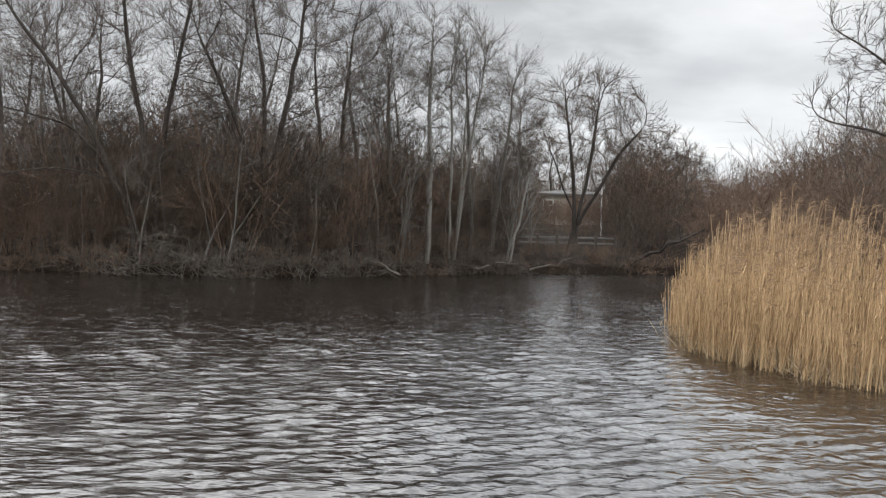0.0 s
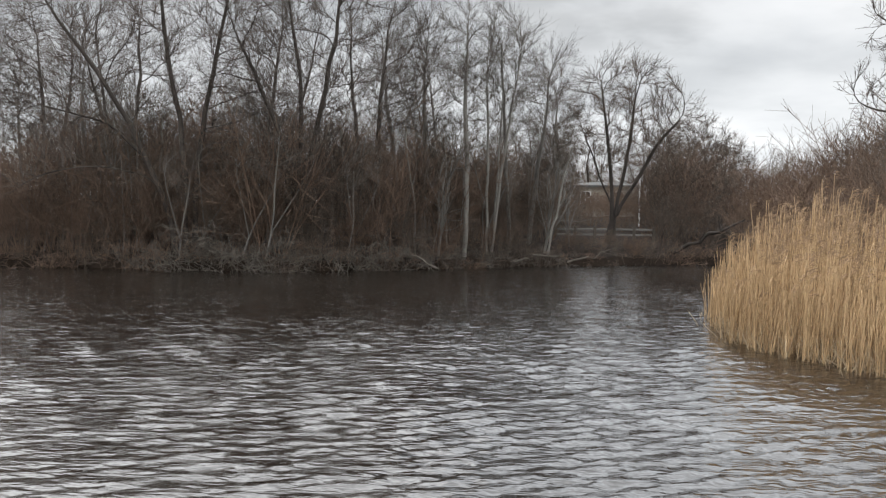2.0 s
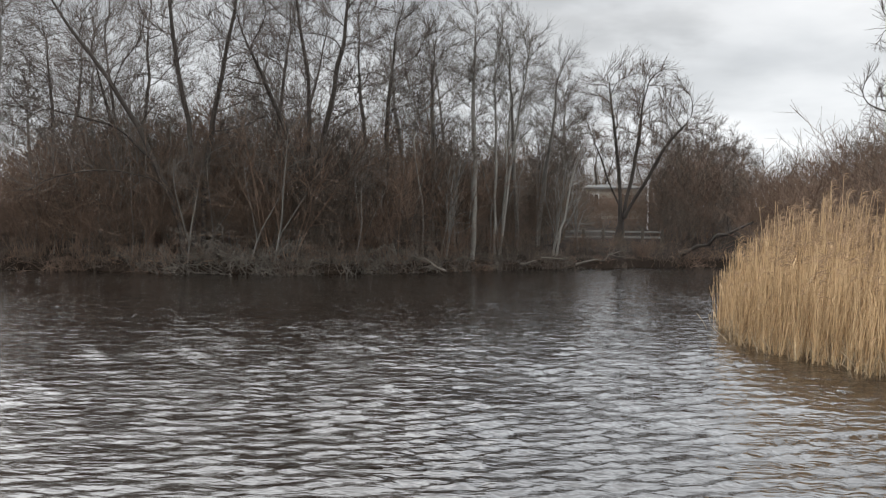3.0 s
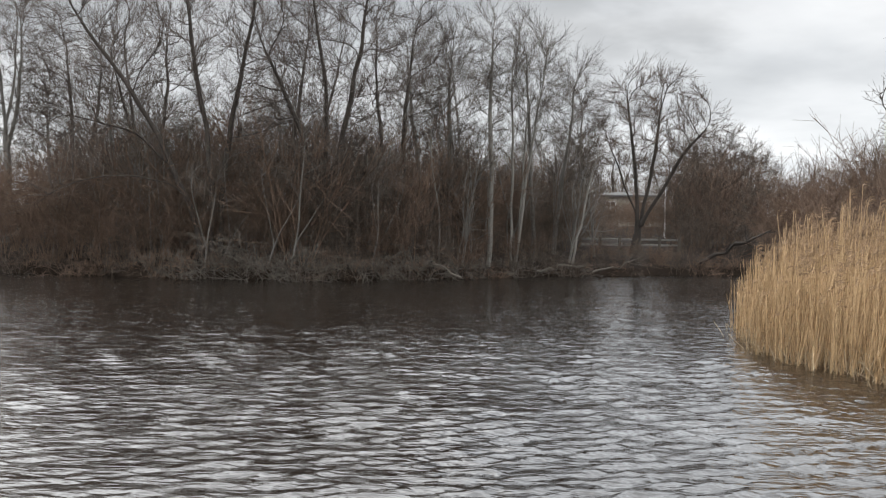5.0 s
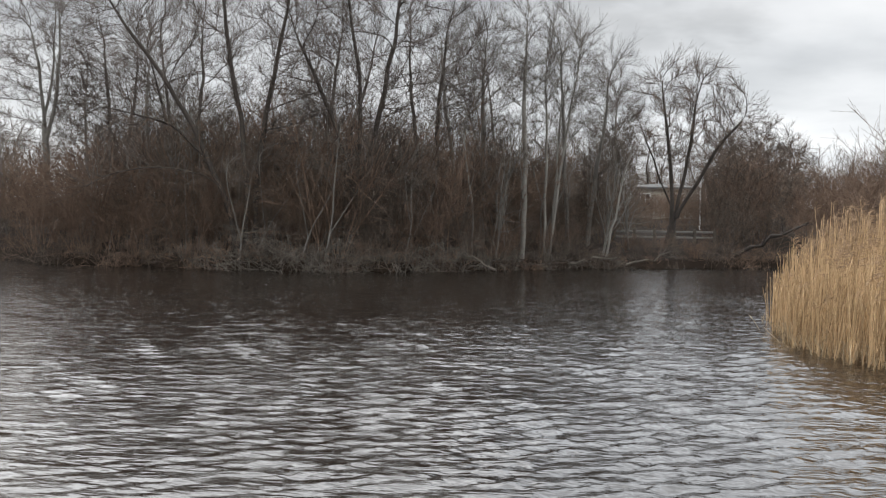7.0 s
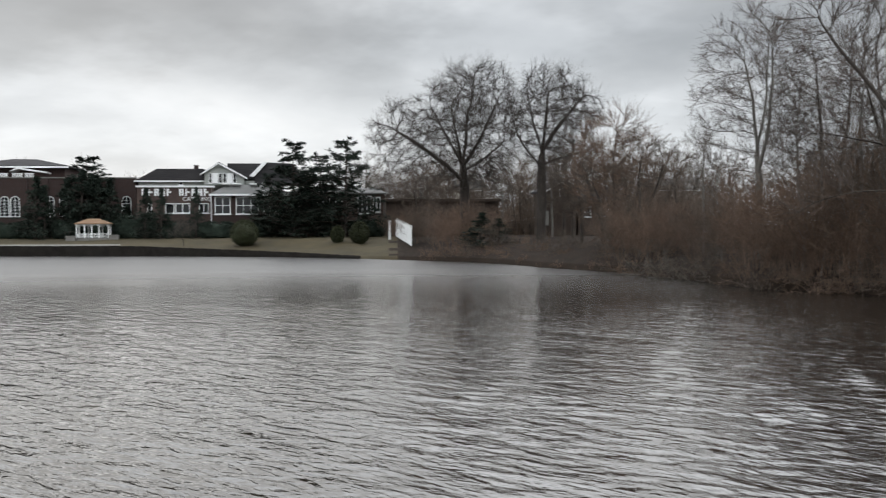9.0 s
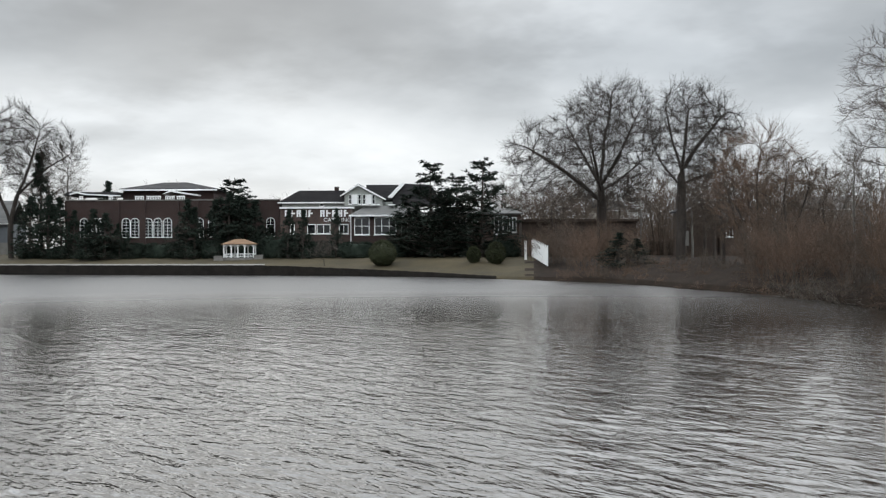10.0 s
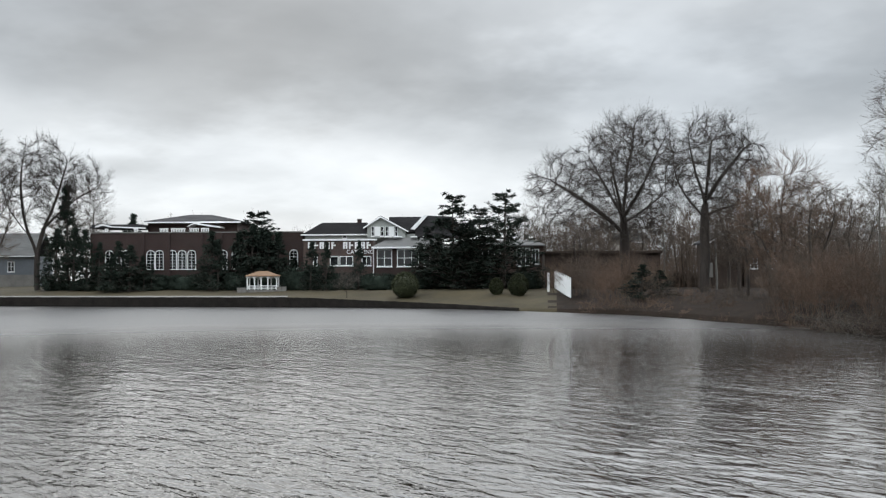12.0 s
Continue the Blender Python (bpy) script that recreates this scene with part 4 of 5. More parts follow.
for az in np.arange(35.2, 43, 0.5):
    plant((low_a, low_b, low_a)[rs.randint(3)], put(az, shore(az) + rs.uniform(2, 18), rs.uniform(0, 360), rs.uniform(0.4, 0.75)))
    sow((brush_a, brush_b)[rs.randint(2)], put(az, rs.uniform(131, 146), rs.uniform(0, 360), rs.uniform(0.6, 0.85)))
for az in np.arange(31, 43, 0.3):
    sow((brush_a, brush_b)[gs.randint(2)], put(az, gs.uniform(146, 158), gs.uniform(0, 360), gs.uniform(0.85, 1.15)))
for az in np.arange(-3.4, 4.6, 0.7):
    sow((brush_a, brush_b)[rs.randint(2)], put(az, shore(az) + rs.uniform(7, 15), rs.uniform(0, 360), rs.uniform(0.9, 1.15)))

for az in np.arange(31.4, 35.4, 0.8):
    plant((brush_a, brush_a, brush_b)[rs.randint(3)], put(az, rs.uniform(86, 102), rs.uniform(0, 360), rs.uniform(0.8, 1.15)))

for az in np.arange(-9.6, -3.9, 0.8):
    sow((low_a, low_b)[rs.randint(2)], put(az, rs.uniform(71, 84), rs.uniform(0, 360), rs.uniform(0.5, 0.75)))

join_undergrowth()


# ---- the reed bed ----
def make_reeds():
    rng = np.random.RandomState(8)
    count = 6300
    xs, ys = [], []
    while len(xs) < count:
        x, y = rng.uniform(5.5, 24), rng.uniform(15, 41)
        # left edge bulges towards the water, front edge runs to the camera's right
        left = float(np.interp(y, [15, 20, 23.5, 25.3, 30, 38, 41], [13, 8.9, 6.9, 6.4, 6.9, 8.6, 10.5])) + 0.25 * math.sin(y * 2.3)
        front = float(np.interp(x, [6.4, 6.9, 7.6, 8.9, 12, 18, 24], [25.3, 23.6, 21.8, 20.0, 17.5, 15.5, 15])) + 0.2 * math.sin(x * 3) + 0.15 * math.sin(x * 7.3) + rng.normal(0, 0.16)
        if x < left or y < front or y > float(np.interp(x, [6, 9, 12, 16, 24], [41, 35, 29, 25, 22])):
            continue
        deep = min(x - left, y - front)
        if deep > 3.0 and rng.rand() < 0.55:
            continue
        xs.append(x), ys.append(y)
    xs, ys = np.array(xs), np.array(ys)
    tall = np.interp(ys - xs * 0.35, [12, 17, 20, 24, 35], [2.9, 3.1, 3.5, 4.0, 4.1]) * np.clip(rng.normal(0.88, 0.14, count), 0.45, 1.2) * (1 + 0.09 * np.sin(xs * 1.7 + ys * 0.6) + 0.06 * np.sin(xs * 4.1 - ys * 1.3))
    edge = np.interp(xs - np.interp(ys, [15, 20, 23.5, 25.3, 30, 38, 41], [13, 8.9, 6.9, 6.4, 6.9, 8.6, 10.5]), [0, 0.6, 2.0, 3.2], [0.34, 0.54, 0.76, 0.86])
    tall *= edge
    base = np.stack([xs, ys, np.full(count, -0.25)], 1)
    way = np.stack([rng.normal(0.03, 0.085, count), rng.normal(-0.01, 0.085, count), np.ones(count)], 1)
    d, pts = norm(way), [base]
    for k in range(3):
        d = norm(d + np.stack([rng.normal(0.012, 0.03, count), rng.normal(0, 0.03, count), np.zeros(count)], 1))
        pts.append(pts[-1] + d * ((tall + 0.25) / 3)[:, None])
    P = np.stack(pts, 1)
    R = np.linspace(0.012, 0.005, 4)[None] * rng.uniform(0.8, 1.3, (count, 1))
    bed = thing("reed_bed", Matrix(), "dense stand of dry golden reeds in the shallows", "reeds", kind="stuff")
    wood_part("stalkwork", [(P, R, 3)], REED, bed)
    # broken and slanting stalks at the foot
    n = 2000
    rim = np.where(xs + ys * 0.45 < np.quantile(xs + ys * 0.45, 0.3))[0]
    pick = rim[rng.randint(0, len(rim), n)]
    low = base[pick] + rng.normal(0, 0.15, (n, 3)) * (1, 1, 0)
    a = rng.uniform(0, 6.28, n)
    d = norm(np.stack([np.cos(a), np.sin(a), rng.uniform(0.8, 4.5, n)], 1))
    size = rng.uniform(0.25, 1.0, n)[:, None]
    P2 = np.stack([low, low + d * size * 0.5, low + d * size + np.array([0, 0, -0.12])], 1)
    wood_part("broken_stalkwork", [(P2, rng.uniform(0.005, 0.011, (n, 1)) * np.ones((1, 3)), 3)], STRAW, bed, "pale broken stalks")
    # long narrow leaves, each a bent blade
    n = count
    pick = np.arange(count)
    t = rng.uniform(0.15, 0.95, n) * 3
    i = np.minimum(t.astype(int), 2)
    w = (t - i)[:, None]
    p0 = P[pick, i] * (1 - w) + P[pick, i + 1] * w
    a = rng.normal(0.4, 1.2, n)
    out = np.stack([np.cos(a), np.sin(a), np.zeros(n)], 1)
    flat = np.stack([-np.sin(a), np.cos(a), np.zeros(n)], 1)
    length = rng.uniform(0.25, 0.55, n)[:, None]
    p1 = p0 + out * length * 0.2 + np.array([0, 0, 1]) * length * 0.6
    p2 = p1 + out * length * 0.3 - np.array([0, 0, 1]) * length * rng.uniform(-0.35, 0.4, (n, 1))
    wide = rng.uniform(0.004, 0.011, n)[:, None]
    verts = np.stack([p0 - flat * wide * 0.5, p0 + flat * wide * 0.5, p1 + flat * wide, p1 - flat * wide, p2 + flat * wide * 0.15, p2 - flat * wide * 0.15], 1).reshape(-1, 3)
    k = (np.arange(n) * 6)[:, None]
    faces = np.concatenate([k + np.array([0, 1, 2, 3]), k + np.array([3, 2, 4, 5])])
    ob = tagged(new("leafage", quad_mesh("leafage", verts, faces, REED)), kind="stuff")
    ob.parent = bed
    # feathery seed heads on the taller stalks
    who = np.where(rng.rand(count) < np.clip((tall - 1.7) / 2.0, 0.05, 0.7))[0]
    reps = 6
    pick = np.repeat(who, reps)
    n = len(pick)
    top = P[pick, -1] - (P[pick, -1] - P[pick, -2]) * rng.uniform(0, 0.2, (n, 1))
    d = norm(np.stack([rng.normal(0.5, 0.25, n), rng.normal(0, 0.25, n), rng.uniform(0.1, 1.1, n)], 1))
    size = rng.uniform(0.12, 0.3, n)[:, None]
    P3 = np.stack([top, top + d * size * 0.6, top + d * size + np.array([0.06, 0, -0.07])], 1)
    R3 = np.tile([0.004, 0.008, 0.002], (n, 1))
    wood_part("plumage", [(P3, R3, 3)], PLUME, bed)


make_reeds()


# ---- the far bank, in its own axes: x along the facades, y away from the camera ----
FAR = pose(0, 0, 0, 0, 0, 52.86)


def far_at(x, y):
    """Direction and distance of a point given in the far bank's axes."""
    p = FAR @ Vector((x, y, 0))
    return math.degrees(math.atan2(-p.x, p.y)), p.xy.length


def far_put(x, y, turn=0.0, size=1.0, sink=0.1, tall=1.0):
    return put(*far_at(x, y), turn + 52.86, size, sink, tall)


def far_z(x, y):
    return ground_at(*far_at(x, y))


def window(parent, x0, x1, z0, z1, y, cols, rows, name="window", bar=0.07, label=""):
    """A white window set in a wall whose face is at y: frame and bars, with a pane in each field."""
    bm = bmesh.new()
    for a in (x0, x1 - bar):
        box(bm, a, a + bar, y - 0.07, y + 0.05, z0, z1)
    for a in (z0, z1 - bar):
        box(bm, x0 + bar, x1 - bar, y - 0.07, y + 0.05, a, a + bar)
    for i in range(1, cols):
        a = x0 + (x1 - x0) * i / cols
        box(bm, a - bar * 0.4, a + bar * 0.4, y - 0.05, y + 0.05, z0 + bar, z1 - bar)
    for i in range(1, rows):
        a = z0 + (z1 - z0) * i / rows
        box(bm, x0 + bar, x1 - bar, y - 0.048, y + 0.048, a - bar * 0.35, a + bar * 0.35)
    frame_ob = part(name, bm, WHITE, parent, label or "white-framed window")
    box_part("sill", WHITE, frame_ob, x0 - 0.08, x1 + 0.08, y - 0.13, y + 0.05, z0 - 0.1, z0 - 0.003)
    for i in range(cols):
        for j in range(rows):
            w, h = (x1 - x0) / cols, (z1 - z0) / rows
            box_part("pane", GLASS, frame_ob, x0 + w * i + bar * 0.5, x0 + w * (i + 1) - bar * 0.5, y - 0.02, y - 0.005, z0 + h * j + bar * 0.5, z0 + h * (j + 1) - bar * 0.5, "dark glass pane")
    return frame_ob


def arch_window(parent, x, z0, z1, wide, y):
    """A tall round-headed white window with small panes."""
    bm = bmesh.new()
    r, spring = wide / 2, z1 - wide / 2
    for s in (-1, 1):
        box(bm, x + s * (r - 0.03) - 0.04, x + s * (r - 0.03) + 0.04, y - 0.09, y + 0.05, z0, spring)
    n = 10
    for k in range(n):
        a, b = math.pi * k / n, math.pi * (k + 1) / n
        ring = []
        for rad in (r - 0.07, r + 0.01):
            for ang in (a, b):
                for yy in (y - 0.09, y + 0.05):
                    ring.append(bm.verts.new((x + rad * math.cos(ang), yy, spring + rad * math.sin(ang))))
        for f in ((0, 1, 3, 2), (4, 6, 7, 5), (0, 2, 6, 4), (1, 5, 7, 3)):
            bm.faces.new([ring[i] for i in f])
    box(bm, x - r - 0.1, x + r + 0.1, y - 0.16, y + 0.05, z0 - 0.1, z0)
    for k in range(1, 6):
        z = z0 + (spring - z0) * k / 5
        box(bm, x - r + 0.11, x + r - 0.11, y - 0.05, y + 0.03, z - 0.02, z + 0.02)
    box(bm, x - 0.022, x + 0.022, y - 0.048, y + 0.03, z0, spring + r - 0.12)
    ob = part("window", bm, WHITE, parent, "round-headed white window with small panes")
    outline = [(x - r + 0.1, z0), (x + r - 0.1, z0)] + [(x + (r - 0.1) * math.cos(math.pi * k / n), spring + (r - 0.1) * math.sin(math.pi * k / n)) for k in range(n + 1)]
    prism("pane", GLASS, ob, outline, y - 0.02, y - 0.006, "dark glass")
    return ob


def brick_hall():
    hall = thing("banquet_hall", FAR, "long red-brick hall with round-headed white windows", "building")
    y = 150.0
    box_part("wall", BRICK, hall, -52.07, -20.69, y, y + 22, 1.6, 10.50, "dark red brick wall", 0.03)
    box_part("coping", CONCRETE, hall, -52.15, -20.61, y - 0.12, y + 0.4, 10.50 + 0.003, 10.50 + 0.16)
    for px in (-40.72, -35.88, -33.04, -44.56, -26.20):
        box_part("pilaster", BRICK, hall, px - 0.45, px + 0.45, y - 0.28, y - 0.003, 1.6, 10.42)
    for px in (-49.23, -47.56, -46.81, -43.14, -41.86, -39.92, -38.51, -37.09, -32.46, -22.03, -30.54):
        arch_window(hall, px, 5.16, 7.96, 1.25, y)
    # roof storey with a hipped roof, set back
    box_part("roof_storey", BRICK, hall, -45.30, -31.59, 156, 168, 10.65, 12.43)
    hip_roof("roof", SLATE, hall, -45.61, -30.78, 155, 169, 12.38, 13.80, 5.6, 5.0, "dark hipped roof")
    box_part("fascia", WHITE, hall, -45.52 - 0.02, -30.87 + 0.02, 154.96, 155.05, 12.25, 12.46 , "white eaves board")
    for a, b in ((-42.16, -40.82), (-40.48, -38.30), (-37.71, -36.28), (-36.03, -34.77), (-50.31, -49.72), (-46.03, -45.36)):
        bm = bmesh.new()
        box(bm, a, b, 151.0, 151.12, 10.51 + 0.62, 10.51 + 0.74)
        n = max(2, int((b - a) / 0.22))
        for k in range(n):
            c = a + (b - a) * (k + 0.5) / n
            box(bm, c - 0.06, c + 0.06, 151.0, 151.1, 10.51 - 0.5, 10.51 + 0.62)
        part("balustrade", bm, WHITE, hall, "white rooftop balustrade")
    prism("pediment", WHITE, hall, [(-38.30, 11.49), (-38.05, 11.66), (-37.03, 12.16), (-35.85, 11.91), (-33.14, 11.49), (-33.23, 11.32), (-35.85, 11.66), (-37.03, 11.91)], 151.6, 154.6, "white porch gable")
    prism("low_roof", SLATE, hall, [(-53.28, 11.44), (-52.76, 11.96), (-45.30, 11.96), (-45.30, 11.44)], 153, 160, "low dark roof")
    prism("low_fascia", WHITE, hall, [(-52.26, 11.71), (-51.23, 12.01), (-49.70, 11.67), (-44.77, 11.45), (-44.77, 11.28), (-49.87, 11.50), (-51.23, 11.79), (-52.26, 11.50)], 152.6, 152.9, "white edge board")


def letters(text, x, y, z, size, parent):
    curve = bpy.data.curves.new("lettering", "FONT")
    curve.body, curve.size, curve.extrude = text, size, 0.03
    tmp = bpy.data.objects.new("lettering", curve)
    scene.collection.objects.link(tmp)
    me = bpy.data.meshes.new_from_object(tmp.evaluated_get(bpy.context.evaluated_depsgraph_get()))
    bpy.data.objects.remove(tmp)
    me.materials.append(WHITE)
    ob = new("lettering", me)
    ob.parent = parent
    ob.matrix_basis = pose(x, y, z, 90, 0, 0)
    ob["label"] = "white sign lettering"
    return ob


def catering_house():
    house = thing("catering_house", FAR, "grey-green gabled house with dark roofs and a glazed brick front", "house")
    # sign wing
    y = 143.0
    box_part("sign_wall", DARK_BRICK, house, -19.65, -9.78, y, y + 9, 1.8, 9.09, "dark brown wall carrying a white sign")
    box_part("cornice", WHITE, house, -19.73, -9.31, y - 0.25, y + 0.3, 8.97, 9.20, "white cornice")
    # raised letter blocks of the name, then the second line
    a, b, z0, z1 = -19.01, -10.18, 7.81, 8.77
    slots = [0, 1, 2, 3, 4, 6, 7, 8, 9, 10]
    step = (b - a) / 10.7
    for k in slots:
        left = a + step * k
        bm = bmesh.new()
        w, h, t = step * 0.74, z1 - z0, 0.24
        box(bm, left, left + t, y - 0.1, y - 0.004, z0, z1)
        if k % 3 != 1:
            box(bm, left + w - t, left + w, y - 0.1, y - 0.004, z0, z1)
        if k % 2 == 0:
            box(bm, left + t, left + w - t, y - 0.1, y - 0.004, z1 - 0.22, z1)
        box(bm, left + t, left + w - (t if k % 3 != 1 else 0), y - 0.1, y - 0.004, z0 + h * 0.42, z0 + h * 0.42 + 0.2)
        part("sign_mark", bm, WHITE, house, "white raised sign mark")
    letters("CATERING", -13.60, y - 0.06, 7.10, 0.80, house)
    for p, q, c in ((-15.91, -14.71, 1), (-14.56, -12.65, 2), (-11.45, -10.10, 2), (-18.29, -17.66, 1)):
        window(house, p, q, 5.43, 6.78, y, c, 1, bar=0.1)
    box_part("corner_board", WHITE, house, -9.86, -9.70, y - 0.05, y - 0.002, 1.8, 7.81)
    # upper storey behind, with its long dark roof and chimney
    y = 150.0
    box_part("upper_wall", SIDING, house, -20.36, -4.09, y, y + 9, 8.86, 10.19, "grey-green upper wall")
    prism("long_roof", SLATE, house, [(-20.94, 10.11), (-17.77, 11.87), (-11.18, 11.87), (-11.01, 10.11)], y - 0.4, y + 9, "dark shingled roof")
    box_part("eaves_board", WHITE, house, -20.94, -11.10, y - 0.46, y - 0.404, 9.99, 10.19)
    box_part("chimney", BRICK, house, -12.81, -12.22, y + 2, y + 3, 11.53, 12.45, "short brick chimney")
    box_part("chimney_cap", CONCRETE, house, -12.85, -12.18, y + 1.95, y + 3.05, 12.45 + 0.003, 12.52 + 0.05)
    window(house, -14.85, -14.18, 9.57, 10.03, y, 1, 1)
    # front gable
    y = 148.0
    prism("gable", SIDING, house, [(-11.03, 9.53), (-11.03, 11.26), (-9.05, 12.54), (-5.52, 10.68), (-5.52, 9.53)], y, y + 6, "grey-green clapboard gable")
    prism("rake_board", WHITE, house, [(-11.61, 11.05), (-9.05, 12.70), (-5.02, 10.52), (-5.02, 10.31), (-9.05, 12.46), (-11.61, 10.85)], y - 0.5, y - 0.05, "white gable edge board")
    prism("gable_roof", SLATE, house, [(-11.44, 11.14), (-9.05, 12.79), (-5.10, 10.60), (-5.10, 10.48), (-9.05, 12.58), (-11.44, 10.93)], y - 0.04, y + 8)
    for p, q in ((-10.41, -10.04), (-9.05, -8.64), (-8.40, -7.98), (-7.00, -6.59)):
        window(house, p, q, 9.78, 11.18, y, 1, 2, bar=0.05, label="narrow dark gable window")
    for p, q in ((-9.96, -9.14), (-7.90, -7.08)):
        bm = bmesh.new()
        box(bm, p, q, y - 0.08, y - 0.004, 9.78, 11.18, 0.01)
        part("shutter", bm, WHITE, house, "white panelled shutter")
    # roof to the side of the gable with a steep white rake
    prism("side_roof", SLATE, house, [(-7.95, 10.45), (-7.95, 12.70), (-3.30, 12.70), (1.35, 10.45)], 150, 158, "dark side roof")
    prism("side_rake", WHITE, house, [(-4.82, 10.84), (-2.99, 12.75), (-2.49, 12.96), (-2.33, 12.75), (-4.16, 10.75)], 149.4, 149.9, "steep white roof edge")
    prism("cross_roof", SLATE, house, [(-4.09, 10.78), (-2.25, 12.87), (1.34, 12.70), (3.84, 9.69), (-4.09, 9.69)], 149.95, 156, "dark cross roof")
    # glazed front room
    y = 140.0
    box_part("front_wall", BRICK, house, -9.50, 0.62, y, y + 8, 1.8, 7.80, "red-brown brick front")
    hip_roof("front_roof", GREY_ROOF, house, -9.73, 0.86, y - 0.6, y + 8, 7.80, 9.28, 2.2, 3.0, "low grey hipped roof")
    box_part("front_fascia", WHITE, house, -9.81, 0.93, y - 0.68, y - 0.605, 7.72, 7.96, "white eaves board")
    for p, q in ((-8.18, -7.09), (-6.97, -5.68), (-4.52, -3.58), (-2.80, -1.87)):
        box_part("skylight", WHITE, house, p, q, y + 1.35, y + 2.3, 8.97 + 0.35, 8.97 + 0.5, "pale roof light", 0.02)
    window(house, -9.11, -7.01, 5.23, 7.60, y, 2, 2, bar=0.11)
    window(house, -6.35, -3.31, 5.23, 7.60, y, 3, 2, bar=0.11)
    window(house, -2.65, -0.16, 5.23, 6.79, y, 3, 1, bar=0.1)
    # east wing behind the cedars
    y = 141.0
    box_part("wing_wall", DARK_BRICK, house, 0.63 + 0.01, 13.96, y, y + 7, 1.8, 7.99, "dark brick wing")
    hip_roof("wing_roof", GREY_ROOF, house, 0.63, 14.20, y - 0.5, y + 7.5, 7.99, 8.93, 1.5, 3.0, "grey wing roof")
    window(house, 4.63, 8.00, 5.24, 7.59, y, 4, 1, bar=0.09)
    window(house, 10.20, 12.08, 5.24, 7.75, y, 3, 2, bar=0.09)
    window(house, 12.31, 13.33, 5.48, 7.59, y, 2, 1, bar=0.09)
    window(house, 1.02, 2.20, 5.24, 6.57, y, 2, 1, bar=0.09)


def gazebo():
    x, y = -24.63, 139.0
    z = far_z(x, y)
    ob = thing("gazebo", FAR @ Matrix.Translation((x, y, z)), "white wooden gazebo with a tan shingled roof by the shore", "gazebo")
    floor = max(0.2, 1.78 - z)
    top = floor + 1.8
    a, b, c = 2.0, 1.35, 0.9
    corners = [(-a, -c + 0.1), (-a + 1.1, -b), (0, -b - 0.05), (a - 1.1, -b), (a, -c + 0.1), (a, c), (a - 1.1, b), (-a + 1.1, b), (-a, c)]
    bm = bmesh.new()
    for zz in (-0.6, floor):
        bm.faces.new([bm.verts.new((px * 1.05, py * 1.05, zz)) for px, py in corners])
    bmesh.ops.bridge_loops(bm, edges=bm.edges[:])
    part("deck", bm, CONCRETE, ob, "grey deck")
    for px, py in corners:
        bm = box(bmesh.new(), px - 0.08, px + 0.08, py - 0.08, py + 0.08, floor, top, 0.015)
        box(bm, px - 0.13, px + 0.13, py - 0.13, py + 0.13, top - 0.16, top - 0.001)
        part("post", bm, WHITE, ob)
    for (px, py), (qx, qy) in zip(corners, corners[1:] + corners[:1]):
        way = Vector((qx - px, qy - py))
        length = way.length
        turn = Matrix.Translation((px, py, 0)) @ Matrix.Rotation(math.atan2(way.y, way.x), 4, "Z")
        bm = bmesh.new()
        box(bm, 0.08, length - 0.08, -0.04, 0.04, floor + 0.5, floor + 0.58)
        box(bm, 0.08, length - 0.08, -0.03, 0.03, floor + 0.10, floor + 0.16)
        k = max(3, int(length / 0.22))
        for i in range(k):
            s = 0.08 + (length - 0.16) * (i + 0.5) / k
            box(bm, s - 0.02, s + 0.02, -0.02, 0.02, floor + 0.16, floor + 0.5)
        bm.transform(turn)
        part("railing", bm, WHITE, ob)
        # arched brackets under the eaves
        bm = bmesh.new()
        for i in range(8):
            s0, s1 = length * i / 8, length * (i + 1) / 8
            d = 0.36 * (abs((i + 0.5) / 8 - 0.5) * 2) ** 2 + 0.08
            box(bm, s0, s1, -0.035, 0.035, top - d, top - 0.002)
        bm.transform(turn)
        part("arch", bm, WHITE, ob)
    bm = bmesh.new()
    low = [bm.verts.new((px * 1.16, py * 1.2, top)) for px, py in corners]
    mid = [bm.verts.new((px * 1.16, py * 1.2, top + 0.1)) for px, py in corners]
    ridge = [bm.verts.new((px * 0.34, py * 0.06, top + 0.74)) for px, py in corners]
    n = len(corners)
    bm.faces.new(low[::-1])
    bm.faces.new(ridge)
    for i in range(n):
        j = (i + 1) % n
        bm.faces.new((low[i], low[j], mid[j], mid[i]))
        bm.faces.new((mid[i], mid[j], ridge[j], ridge[i]))
    part("roof", bm, TAN_ROOF, ob, "tan cedar-shingled roof")
    for side in (-1, 1):
        for k in range(2):
            px = side * (2.4 + 0.62 * k)
            tub = thing("planter", FAR @ Matrix.Translation((x + px, y - 0.9, far_z(x + px, y - 0.9))), "low grey planter beside the gazebo", "planter", "planters by the gazebo")
            bm = bmesh.new()
            box(bm, -0.3, 0.3, -0.3, 0.3, -0.1, 0.55, 0.03)
            part("tub", bm, CONCRETE, tub)
            part("rim", box(bmesh.new(), -0.34, 0.34, -0.34, 0.34, 0.553, 0.62, 0.02), CONCRETE, tub)


